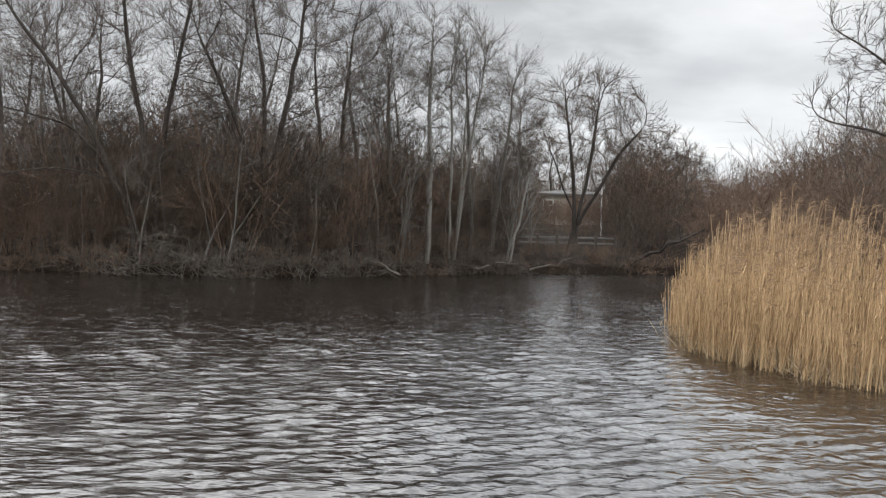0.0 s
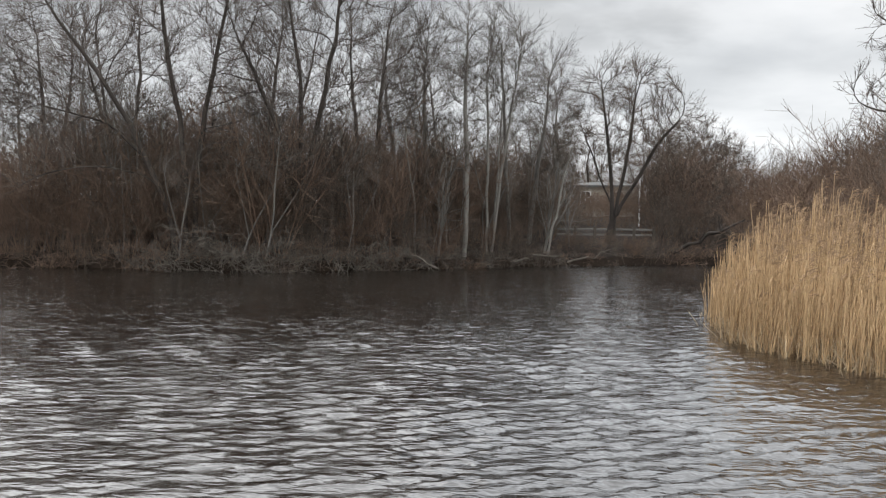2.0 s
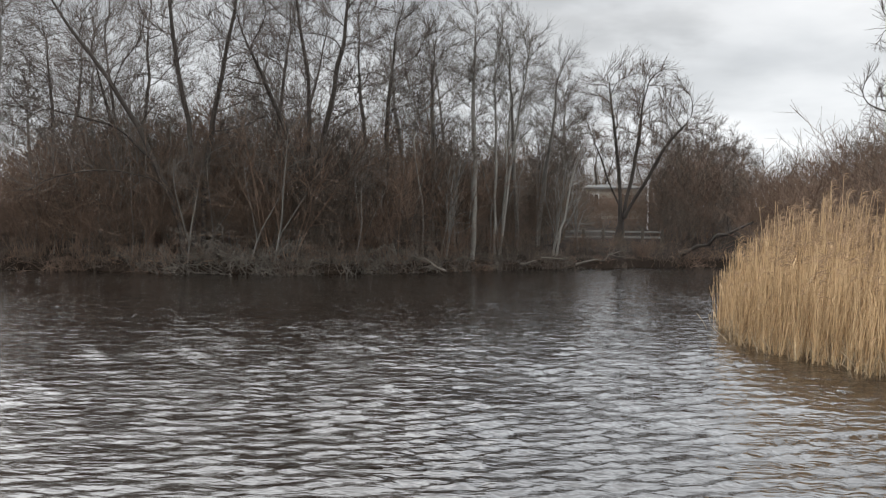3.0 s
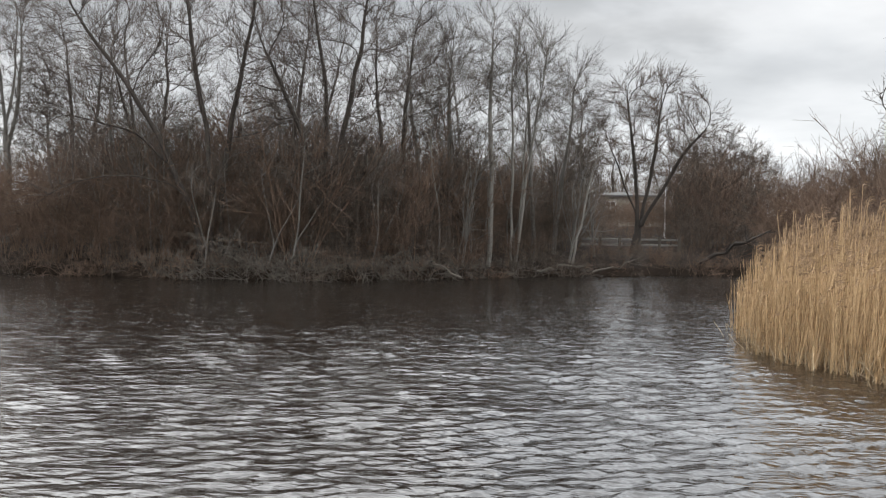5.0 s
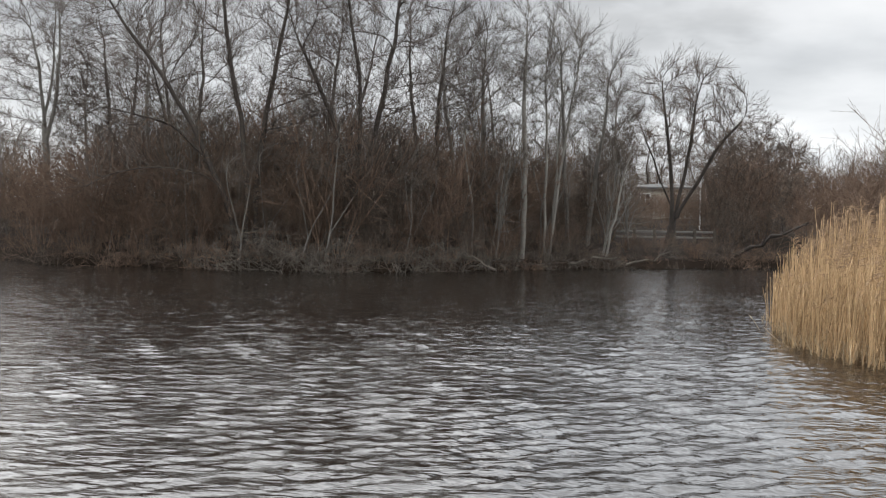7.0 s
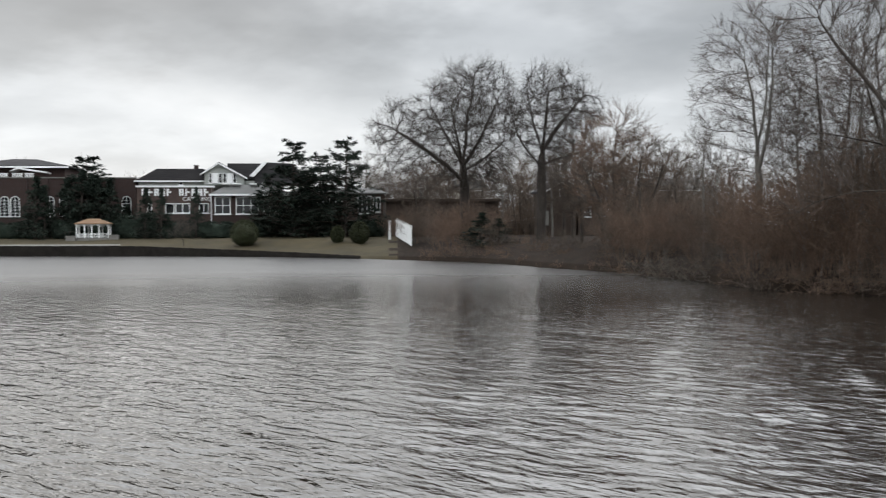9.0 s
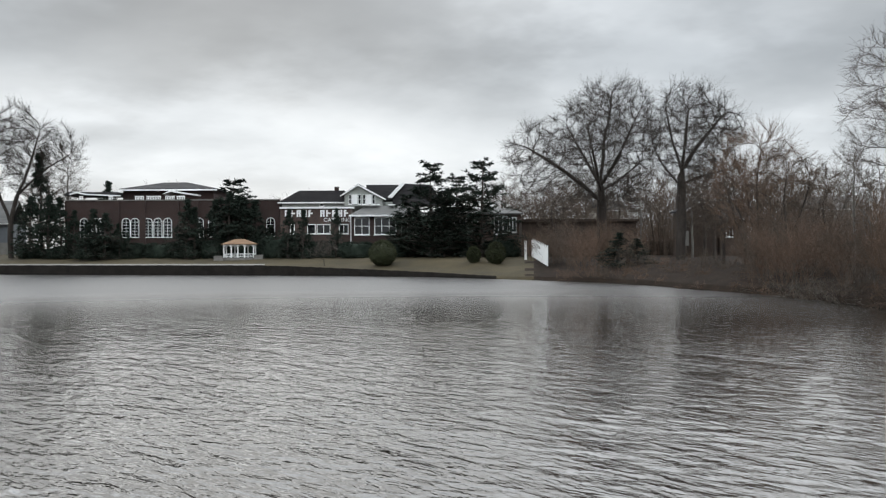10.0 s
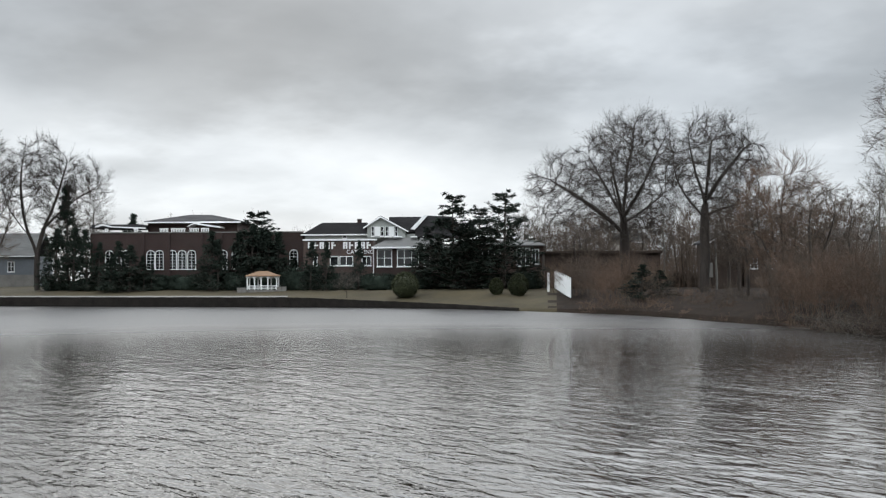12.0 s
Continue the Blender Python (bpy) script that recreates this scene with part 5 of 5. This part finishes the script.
def shore_wall():
    verts, faces = [], []
    rng = np.random.RandomState(4)
    azs = np.arange(48.6, 84, 0.18)
    for a in azs:
        top = wall_top(a) + rng.uniform(-0.03, 0.03)
        r = shore(a)
        for d, z in ((-0.12 + rng.uniform(-0.05, 0.05), -0.6), (-0.04 + rng.uniform(-0.05, 0.05), top * 0.5), (0.02, top), (0.6, top + 0.01), (0.6, -0.6)):
            verts.append(tuple(at(a, r + d, z)))
    for i in range(len(azs) - 1):
        for k in range(4):
            faces.append((i * 5 + k, (i + 1) * 5 + k, (i + 1) * 5 + k + 1, i * 5 + k + 1))
    tagged(new("retaining_wall", mesh_of("retaining_wall", verts, faces, [STONE])), "low dark stone retaining wall at the waterline", "wall", kind="structure")
    verts, faces = [], []
    azs = [a for a in azs if a > 61.5]
    for a in azs:
        r = shore(a)
        for d, z in ((0.7, 1.15), (0.7, 1.31), (2.0, 1.42), (2.0, 1.2)):
            verts.append(tuple(at(a, r + d, z + 0.012)))
    for i in range(len(azs) - 1):
        for k in range(3):
            faces.append((i * 4 + k, (i + 1) * 4 + k, (i + 1) * 4 + k + 1, i * 4 + k + 1))
    tagged(new("path", mesh_of("path", verts, faces, [CONCRETE])), "pale path along the top of the wall", "path", kind="structure")


def white_fence():
    p, q = Vector((13.75, 110.0)), Vector((13.55, 124.0))
    way = q - p
    length = way.length
    z0, z1 = 1.71, 2.66
    m = FAR @ Matrix.Translation((p.x, p.y, 0)) @ Matrix.Rotation(math.atan2(way.y, way.x), 4, "Z")
    fence = thing("white_fence", m, "solid white vinyl fence running down to the water", "fence")
    n = 9
    for i in range(n):
        s0, s1 = length * i / n, length * (i + 1) / n
        base = z0 + (z1 - z0) * (i + 0.5) / n
        bm = box(bmesh.new(), s0 - 0.07, s0 + 0.07, -0.07, 0.07, base - 0.4, base + 1.78, 0.01)
        box(bm, s0 - 0.09, s0 + 0.09, -0.09, 0.09, base + 1.783, base + 1.84, 0.02)
        part("post", bm, WHITE, fence)
        bm = bmesh.new()
        k = 14
        for j in range(k):
            a, b = s0 + 0.07 + (s1 - s0 - 0.14) * j / k, s0 + 0.07 + (s1 - s0 - 0.14) * (j + 1) / k
            sag = 0.03 * math.sin(math.pi * (j + 0.5) / k)
            box(bm, a + 0.004, b - 0.004, -0.02, 0.02, base - 0.3, base + 1.72 - sag)
        box(bm, s0 + 0.07, s1 - 0.07, -0.045, 0.045, base + 0.1, base + 0.22)
        part("panel", bm, WHITE, fence)
    x, y = 13.04, 126.0
    post = thing("white_post", FAR @ Matrix.Translation((x, y, far_z(x, y))), "lone white fence post on the lawn", "post")
    part("shaft", box(bmesh.new(), -0.14, 0.14, -0.14, 0.14, -0.3, 2.2, 0.02), WHITE, post)
    part("cap", box(bmesh.new(), -0.18, 0.18, -0.18, 0.18, 2.203, 2.3, 0.03), WHITE, post)


def small_house(name, x0, x1, y, z0, eave, ridge, wall, roof, label, windows=(), chimney=False):
    """A plain gabled house whose ridge runs along x."""
    house = thing(name, FAR, label, "house")
    box_part("wall", wall, house, x0, x1, y, y + 8, z0, eave)
    bm = bmesh.new()
    pts = [(y - 0.5, eave - 0.1), (y + 4, ridge), (y + 8.5, eave - 0.1), (y + 8.5, eave + 0.08), (y + 4, ridge + 0.2), (y - 0.5, eave + 0.08)]
    ends = [[bm.verts.new((x, a, b)) for a, b in pts] for x in (x0 - 0.4, x1 + 0.4)]
    bm.faces.new(ends[0])
    bm.faces.new(ends[1][::-1])
    for i in range(6):
        bm.faces.new((ends[0][i], ends[1][i], ends[1][(i + 1) % 6], ends[0][(i + 1) % 6]))
    part("roof", bm, roof, house)
    box_part("gutter", WHITE, house, x0 - 0.4, x1 + 0.4, y - 0.6, y - 0.503, eave - 0.12, eave + 0.02)
    for a, b, c, d in windows:
        window(house, a, b, c, d, y, 2, 2)
    return house


def leaf_cloud(rng, count, size, surface):
    """count small bent leaf sprays at points given by surface(rng, n) -> places and outward directions."""
    p, out = surface(rng, count)
    d = norm(out + rng.normal(size=p.shape) * 0.6)
    side = norm(np.cross(d, rng.normal(size=p.shape)))
    s = (size * rng.uniform(0.6, 1.4, count))[:, None]
    verts = np.stack([p - side * s * 0.3, p + side * s * 0.3, p + d * s + side * s * 0.15, p + d * s - side * s * 0.2], 1).reshape(-1, 3)
    faces = np.arange(count * 4).reshape(-1, 4)
    return verts, faces


def leafy_mass(name, m, half, label, mat, leaves=1800, size=0.22, seed=1, category="bush", group="", square=1.0, point=0.0):
    """An evergreen bush or hedge: short stems, a dense dark heart and an uneven coat of leaf sprays. half: half sizes; it stands on z=0."""
    ob = thing(name, m, label, category, group)
    hx, hy, hz = half
    bm = bmesh.new()
    bmesh.ops.create_icosphere(bm, subdivisions=3, radius=1.0)
    for v in bm.verts:
        c = v.co
        c = Vector([math.copysign(abs(k) ** square, k) for k in c])
        wob = 0.86 + 0.14 * noise.noise(Vector((c.x * hx, c.y * hy, c.z * hz)) * 0.9 + Vector((seed, 0, 0)))
        k = 1 - point * max(0.0, c.z)
        v.co = Vector((c.x * hx * k, c.y * hy * k, hz + c.z * hz)) * wob
        v.co.z = max(v.co.z, 0.05)
    for f in bm.faces:
        f.smooth = True
    part("heart", bm, mat, ob)

    def surface(rng, n):
        v = norm(rng.normal(size=(n, 3)))
        v = np.sign(v) * np.abs(v) ** square
        k = (1 - point * np.maximum(0, v[:, 2:]))
        p = v * np.array([hx, hy, hz]) * np.concatenate([k, k, np.ones_like(k)], 1) * rng.uniform(0.8, 0.99, (n, 1)) + np.array([0, 0, hz])
        p[:, 2] = np.maximum(p[:, 2], 0.08)
        return p, norm(v / np.array([hx, hy, hz]))

    leaf = tagged(new("foliage", quad_mesh("foliage", *leaf_cloud(np.random.RandomState(seed), leaves, size, surface), mat)), kind="stuff")
    leaf.parent = ob
    bm = bmesh.new()
    bmesh.ops.create_cone(bm, cap_ends=True, segments=8, radius1=0.14, radius2=0.08, depth=0.7, matrix=Matrix.Translation((0, 0, 0.1)))
    part("trunk", bm, BARK, ob)
    return ob


def conifer(seed, height, radius, label, boughs=70, start=0.12, flat=0.3, droop=-0.15, sprays=45, size=0.34, mat=NEEDLES, power=1.0, name="conifer", group="conifers", tiers=0):
    """An evergreen: trunk, boughs in layers and flat sprays of needles along them."""
    rng = np.random.RandomState(seed)
    root = thing(name, Matrix(), label, "tree", group)
    P0, R0 = stem(rng, (0, 0, -0.3), (0, 0, 1), height + 0.3, height * 0.022, 0.03, 10, 0.1, 0.12)
    wood_part("trunk", [(P0, R0, 7)], BARK, root, kind="part")
    t = np.sort(rng.uniform(start, 0.99, boughs))
    if tiers:
        t = start + (0.985 - start) * (np.round((t - start) / (1 - start) * tiers) + rng.normal(0, 0.09, boughs)) / tiers
        t = np.clip(t, start, 0.99)
    t[-8:] = np.linspace(0.94, 0.995, 8)
    a = rng.uniform(0, 6.28, boughs)
    length = radius * np.maximum(0.05 if power == 1 else 0.1, (1 - t) / (1 - start)) ** power * rng.uniform(0.65, 1.1, boughs)
    u = t * 9
    i = np.minimum(u.astype(int), 8)
    base = P0[0, i] + (P0[0, i + 1] - P0[0, i]) * (u - i)[:, None]
    d = norm(np.stack([np.cos(a), np.sin(a), rng.uniform(-0.1, 0.45, boughs)], 1))
    pts = [base]
    for _ in range(4):
        d = norm(d + np.array([0, 0, droop / 4]) + rng.normal(size=d.shape) * 0.08)
        pts.append(pts[-1] + d * (length / 4)[:, None])
    P1 = np.stack(pts, 1)
    R1 = np.linspace(1, 0.25, 5)[None] * (0.012 + 0.012 * length)[:, None]
    P2, R2 = sprout(rng, P1, R1, 6, 0.2, 1.0, (30, 70), 0.4, 0.0, 0.3, 3, 0.5, 0.012, 0.4)
    P2[:, :, 2] = P2[:, :1, 2] + (P2[:, :, 2] - P2[:, :1, 2]) * min(1.0, flat * 2.5)
    wood_part("branchwork", [(P1, R1, 4), (P2, R2, 3)], BARK, root)
    n = boughs * sprays
    pick = rng.randint(0, len(P2), n)
    w = rng.uniform(0.1, 1.05, n)[:, None] * 2
    k = np.minimum(w[:, 0].astype(int), 1)
    p = P2[pick, k] + (P2[pick, k + 1] - P2[pick, k]) * (w - k[:, None])
    p = p + rng.normal(size=p.shape) * np.array([0.12, 0.12, 0.06])
    out = norm(P2[pick, 2] - P2[pick, 0] + rng.normal(size=p.shape) * np.array([0.5, 0.5, flat]))
    side = norm(np.cross(out, np.array([0, 0, 1.0]) + rng.normal(size=p.shape) * (flat + 0.3)))
    s = (size * rng.uniform(0.5, 1.3, n))[:, None]
    verts = np.stack([p - side * s * 0.22, p + side * s * 0.22, p + out * s + side * s * 0.1, p + out * s - side * s * 0.1], 1).reshape(-1, 3)
    ob = tagged(new("foliage", quad_mesh("foliage", verts, np.arange(n * 4).reshape(-1, 4), mat)), kind="stuff")
    ob.parent = root
    return root


brick_hall()
catering_house()
gazebo()
shore_wall()
white_fence()

# houses seen past the trees
small_house("house", 28.63, 33.13, 165, 2.4, 9.30, 10.86, CREAM, GREY_ROOF, "pale house with a grey roof behind the great trees", [(30.65, 31.39, 8.11, 9.03)])
small_house("house", -81.59, -71.49, 178, 2.4, 7.90, 11.86, BLUE_SIDING, GREY_ROOF, "blue-grey house behind bare trees", [(-76.24, -75.05, 5.13, 6.91)])
small_house("house", 57.23, 64.74, 150, 2.4, 8.86, 10.70, CREAM, GREY_ROOF, "pale house glimpsed through twigs")
cottage = thing("cottage", FAR, "small dark cottage with a white-edged gable", "house")
prism("wall", WOOD_FENCE, cottage, [(33.75, 2.0), (33.75, 7.93), (35.60, 9.00), (37.59, 7.93), (37.59, 2.0)], 128, 135, "dark brown wooden wall")
prism("roof", SLATE, cottage, [(33.39, 7.79), (35.60, 9.14), (37.95, 7.79), (37.95, 8.00), (35.60, 9.32), (33.39, 8.00)], 127.6, 135.4)
prism("rake_board", WHITE, cottage, [(33.26, 7.73), (35.46, 9.08), (37.80, 7.73), (37.80, 7.84), (35.46, 9.19), (33.26, 7.84)], 127.45, 127.58)
window(cottage, 35.38, 35.88, 7.29, 8.50, 128, 1, 2)
small_house("house", 38.2, 43.3, 129, 2.0, 6.9, 8.6, WOOD_FENCE, SLATE, "dark brown wooden house behind the trees on the slope", [(39.0, 39.9, 4.6, 5.9), (41.4, 42.3, 4.6, 5.9)])
fence = thing("board_fence", FAR, "weathered brown board fence behind the slope", "fence")
for k in range(14):
    fx = 29.6 + 2.5 * k
    box_part("post", WOOD_FENCE, fence, fx - 0.07, fx + 0.07, 141.93, 142.07, 1.6, 4.35, "", 0.01)
    box_part("panel", WOOD_FENCE, fence, fx + 0.075, fx + 2.425, 141.97, 142.03, 1.7, 4.2, "", 0.01)
shed = thing("shed", FAR, "long low weathered brown shed behind the bank", "shed")
box_part("wall", WOOD_FENCE, shed, 13.6, 29.05, 136, 140, 1.6, 6.84)
prism("roof", WOOD_FENCE, shed, [(13.4, 6.84), (13.4, 7.15), (29.28, 7.15), (29.28, 6.84)], 135.5, 141, "flat brown roof")
panel = thing("white_door_panel", FAR, "pale upright panel leaning among the trees", "panel")
box_part("board", CONCRETE, panel, 31.62, 32.37, 122, 122.08, 3.52, 5.28, "", 0.01)
wall_piece = thing("garden_wall", FAR, "pale grey garden wall behind bare trees", "wall")
box_part("wall", CONCRETE, wall_piece, -78.87, -66.72, 168, 168.3, 2.0, 4.47)
box_part("coping", CONCRETE, wall_piece, -78.87, -66.63, 167.95, 168.35, 4.47 + 0.003, 4.47 + 0.1)

# evergreens on the lawn
cedar = conifer(51, 12.2, 6.4, "dark layered cedar before the house", boughs=130, start=0.04, flat=0.13, droop=0.12, sprays=105, size=0.33, power=0.6, tiers=13)
for px, y, turn, size in ((1.42, 134, 0, 1.0), (7.93, 132, 130, 1.0), (4.84, 136, 60, 0.86), (-1.66, 136, 200, 0.68), (3.1, 133, 250, 0.7)):
    plant(cedar, far_put(px, y, turn, size))
spruce = conifer(52, 9.0, 2.9, "dark dense conifer on the far bank", boughs=80, start=0.03, flat=0.5, droop=-0.2, sprays=58, size=0.24)
for px, y, turn, size, tall in ((-44.46, 144, 0, 1.0, 0.7), (-47.43, 145, 30, 0.8, 0.7), (-41.62, 145, 90, 0.45, 0.9), (-32.85, 143, 70, 1.05, 0.85), (-25.97, 145, 120, 1.3, 0.72), (-28.51, 144, 220, 1.15, 0.75), (-23.23, 144, 300, 1.15, 0.75), (-18.09, 139, 10, 0.75, 0.95),
                                (-15.97, 138, 80, 0.7, 1.0), (-11.51, 138, 30, 0.55, 1.3), (-58.00, 152, 40, 1.15, 0.85), (-54.57, 150, 90, 1.1, 0.9), (-52.22, 149, 200, 0.95, 1.0), (-50.14, 148, 10, 0.75, 1.0),
                                (-57.62, 156, 300, 1.45, 1.15), (-62.95, 205, 60, 1.5, 1.0), (-21.52, 146, 60, 0.6, 0.8), (-27.06, 143.5, 20, 1.25, 0.78), (-24.42, 143.5, 260, 1.2, 0.72), (-31.58, 143, 310, 0.85, 0.9), (-45.98, 144.5, 170, 0.95, 0.8), (-42.52, 144.5, 250, 0.6, 0.9)):
    plant(spruce, far_put(px, y, turn, size * 1.22, 0.1, tall * 0.86))
flat_cedar = conifer(53, 10.5, 4.2, "flat-topped dark cedar beside the brick hall", boughs=50, start=0.25, flat=0.1, droop=0.15, sprays=120, size=0.36, power=0.45, tiers=6)
plant(flat_cedar, far_put(-26.82, 147, 0, 1.05))
for k, (px, y, wide, tall) in enumerate(((-4.70, 126, 1.75, 1.65), (6.27, 120, 0.8, 1.0), (8.88, 120, 1.2, 1.35))):
    leafy_mass("bush", far_put(px, y), (wide, wide, tall), "clipped rounded evergreen bush on the lawn", LEAVES, 5200, 0.12, 60 + k, group="clipped bushes on the lawn", point=0.12)
plant(spruce, far_put(20.0, 103, 40, 1.0, 0.1, 0.40))
plant(spruce, far_put(22.3, 104, 140, 0.85, 0.1, 0.36))
for k, (a, b, y, top) in enumerate(((-10.89, -6.20, 136.5, 2.3), (-6.20, -1.44, 136.3, 2.2), (-1.44, 4.24, 136.6, 2.3), (4.21, 9.09, 135.4, 2.2), (9.02, 13.27, 134.5, 2.5),
                                    (-21.96, -16.85, 140.5, 3.2), (-16.73, -11.05, 139.5, 2.4), (-30.51, -26.98, 142.5, 2.6), (-27.17, -22.04, 142.5, 2.8), (-39.44, -34.84, 146, 2.3), (-44.50, -39.47, 146.5, 2.4), (-48.89, -44.18, 146.5, 2.5), (-35.41, -30.97, 145.5, 2.6), (-59.52, -55.30, 152, 1.5), (-54.74, -50.06, 150, 1.6))):
    x = (a + b) / 2
    leafy_mass("hedge", far_put(x, y), ((b - a) / 2 * 1.08, 1.1, top / 2), "dark clipped evergreen hedge along the building", NEEDLES, 3600, 0.15, 80 + k, "hedge", "hedges along the buildings", square=0.6)
sapling = bare_tree(55, 3.1, 0.07, 0.3, 16, limb_angle=(45, 80), limb_len=0.62, up=0.3, wobble=0.8, density=0.9, fine=4, twig_r=0.012, label="small spreading bare tree on the lawn", group="", name="small_tree")
plant(sapling, far_put(-12.10, 128))

# a tree on the bank behind the reeds, whose boughs reach into view
overhang = grown_tree(157, [[(0, 0, -0.4), (0, 0, 6), (0.1, 0.1, 14)], [(0, 0, 6.2), (-2.0, 0, 7.6), (-4.4, 0.2, 8.3)], [(0, 0, 7.6), (-1.8, -0.3, 9.6), (-3.9, -0.4, 11.2)], [(0, 0, 9), (-1.6, 0.5, 11.5), (-3.0, 0.6, 13.5)]],
                      [((-2.2, 0, 9.6), (2.6, 1.8, 4.4), 300), ((-3.8, 0.1, 8.6), (1.2, 1.0, 0.9), 80), ((1.5, 0, 10), (2.5, 2.5, 4.5), 60)], 0.15, kill=0.4, step=0.3, up=0.05, jitter=0.07, tip=0.008, shoots=(2, 3), reach=(1.7, 0.8), twig_r=0.01, twig_up=0.35, label="dark bare tree with long level boughs behind the reeds", group="", name="overhanging_tree")
plant(overhang, put(-26.8, 36, -26.8, 1.0))


# ---- distant woods all round the pond ----
def far_woods():
    rng = np.random.RandomState(77)
    n = 640
    pick = rng.rand(n)
    az = np.where(pick < 0.38, rng.uniform(-30, 0, n), np.where(pick < 0.72, rng.uniform(27, 48, n), rng.uniform(0, 88, n)))
    far = np.where(az < 30, rng.uniform(84, 150, n), np.where(az < 45, rng.uniform(140, 200, n), rng.uniform(190, 300, n)))
    far = np.where((az > -9.4) & (az < -4.2), rng.uniform(128, 170, n), far)
    base = np.array([at(a, d, 2.2) for a, d in zip(az, far)])
    tall = np.where(az < 30, rng.uniform(5, 8.5, n), rng.uniform(7, 13, n))
    tall = np.where((az < -2), rng.uniform(4.5, 7.5, n), tall)
    up = np.stack([rng.normal(0, 0.06, n), rng.normal(0, 0.06, n), np.ones(n)], 1)
    bend = rng.normal(0, 0.5, (n, 3)) * (1, 1, 0)
    P0 = np.stack([base, base + up * (tall * 0.45)[:, None] + bend, base + up * tall[:, None]], 1)
    R0 = np.stack([tall * 0.011, tall * 0.006, tall * 0.0015], 1)
    P1, R1 = sprout(rng, P0, R0, 15, 0.22, 1.0, (22, 62), 0.44, 0.35, 0.6, 2, 0.6, 0.014, 0.55)
    P2, R2 = sprout(rng, P1, R1, 4, 0.1, 1.0, (15, 50), 0.6, 0.3, 0.5, 2, 0.7, 0.011, 0.4)
    woods = thing("distant_woods", Matrix(), "distant leafless grey-brown woods round the pond", "woods", kind="stuff")
    wood_part("woodland", [(P0, R0, 4), (P1, R1, 3), (P2, R2, 3)], BUSH_TWIG, woods)


far_woods()


# ---- the gap beside the thicket: rails, a house, a fallen trunk ----
def rail_fence():
    a, b = at(-4.2, 66.5), at(-9.6, 67.5)
    way = b - a
    fence = thing("rail_fence", Matrix.Translation(a) @ Matrix.Rotation(math.atan2(way.y, way.x), 4, "Z"), "weathered pale two-rail fence along the far bank", "fence")
    length, n = way.length, 5
    for i in range(n + 1):
        s = length * i / n
        part("post", box(bmesh.new(), s - 0.09, s + 0.09, -0.09, 0.09, 0.3, 2.05, 0.02), DRIFTWOOD, fence)
    for z in (1.2, 1.55):
        for i in range(n):
            part("rail", box(bmesh.new(), length * i / n + 0.09, length * (i + 1) / n - 0.09, -0.05, 0.05, z + 0.25, z + 0.38, 0.02), CONCRETE, fence, "pale rail")


def gap_house():
    m = pose(*at(-7.0, 112), 0, 0, -7.0)
    house = thing("house", m, "cream house with a dark roof behind the gap", "house")
    box_part("wall", CREAM, house, -3.4, 3.2, 0, 8, 1.5, 5.4)
    hip_roof("roof", GREY_ROOF, house, -3.9, 3.7, -0.5, 8.5, 5.4, 6.0, 2.4, 4.0)
    window(house, -2.8, -1.7, 3.6, 4.9, 0, 2, 2)
    window(house, 0.6, 1.8, 3.6, 4.9, 0, 2, 2)
    post = thing("white_pole", pose(*at(-8.8, 80), 0, 0, 0), "slim white pole beside the far trees", "pole")
    bm = bmesh.new()
    bmesh.ops.create_cone(bm, cap_ends=True, segments=10, radius1=0.07, radius2=0.05, depth=5.0, matrix=Matrix.Translation((0, 0, 3.4)))
    part("shaft", bm, WHITE, post)
    part("cap", box(bmesh.new(), -0.09, 0.09, -0.09, 0.09, 5.903, 6.0, 0.02), WHITE, post)


def log(name, p, q, r0, r1, mat, label, seed, kids=6, category="log"):
    """A fallen or leaning trunk with the stubs of its branches."""
    rng = np.random.RandomState(seed)
    a, b = np.array(p), np.array(q)
    t = np.linspace(0, 1, 9)[:, None]
    P = (a + (b - a) * t + rng.normal(0, 0.12, (9, 3)) * np.sin(np.pi * t))[None]
    R = np.linspace(r0, r1, 9)[None]
    ob = thing(name, Matrix(), label, category, "fallen wood along the shore" if category == "log" else "")
    P2, R2 = sprout(rng, P, R, kids, 0.3, 1.0, (25, 70), 0.3, 0.2, 0.6, 5, 0.5, 0.012, 0.4)
    P3, R3 = sprout(rng, P2, R2, 4, 0.2, 1.0, (20, 60), 0.5, 0.2, 0.6, 3, 0.6, 0.009, 0.4)
    wood_part("trunk", [(P, R, 8)], mat, ob, kind="part")
    wood_part("branchwork", [(P2, R2, 4), (P3, R3, 3)], mat, ob)


rail_fence()
gap_house()
log("fallen_tree", at(-10.6, 61.5, 0.7), at(-14.4, 60.5, 2.7), 0.13, 0.05, SHADED_BARK, "dark trunk leaning low over the water", 91, 9)
log("fallen_branch", at(-1.8, 55.6, 0.35), at(-4.6, 56.2, 0.7), 0.08, 0.02, DRIFTWOOD, "bleached fallen branch at the waterline", 92)
log("fallen_branch", at(-4.9, 57.2, 0.25), at(-7.6, 59.5, 1.0), 0.06, 0.02, DRIFTWOOD, "bleached fallen branch at the waterline", 93)
log("fallen_branch", at(2.4, 51.6, 0.15), at(4.6, 52.6, 1.1), 0.06, 0.02, DRIFTWOOD, "grey dead branch dipping into the water", 94)
log("young_tree", at(-3.8, 57.6, 0.7), at(-5.1, 58.2, 6.8), 0.07, 0.03, PALE_BARK, "pale slender sapling leaning across the gap", 98, 5, "tree")
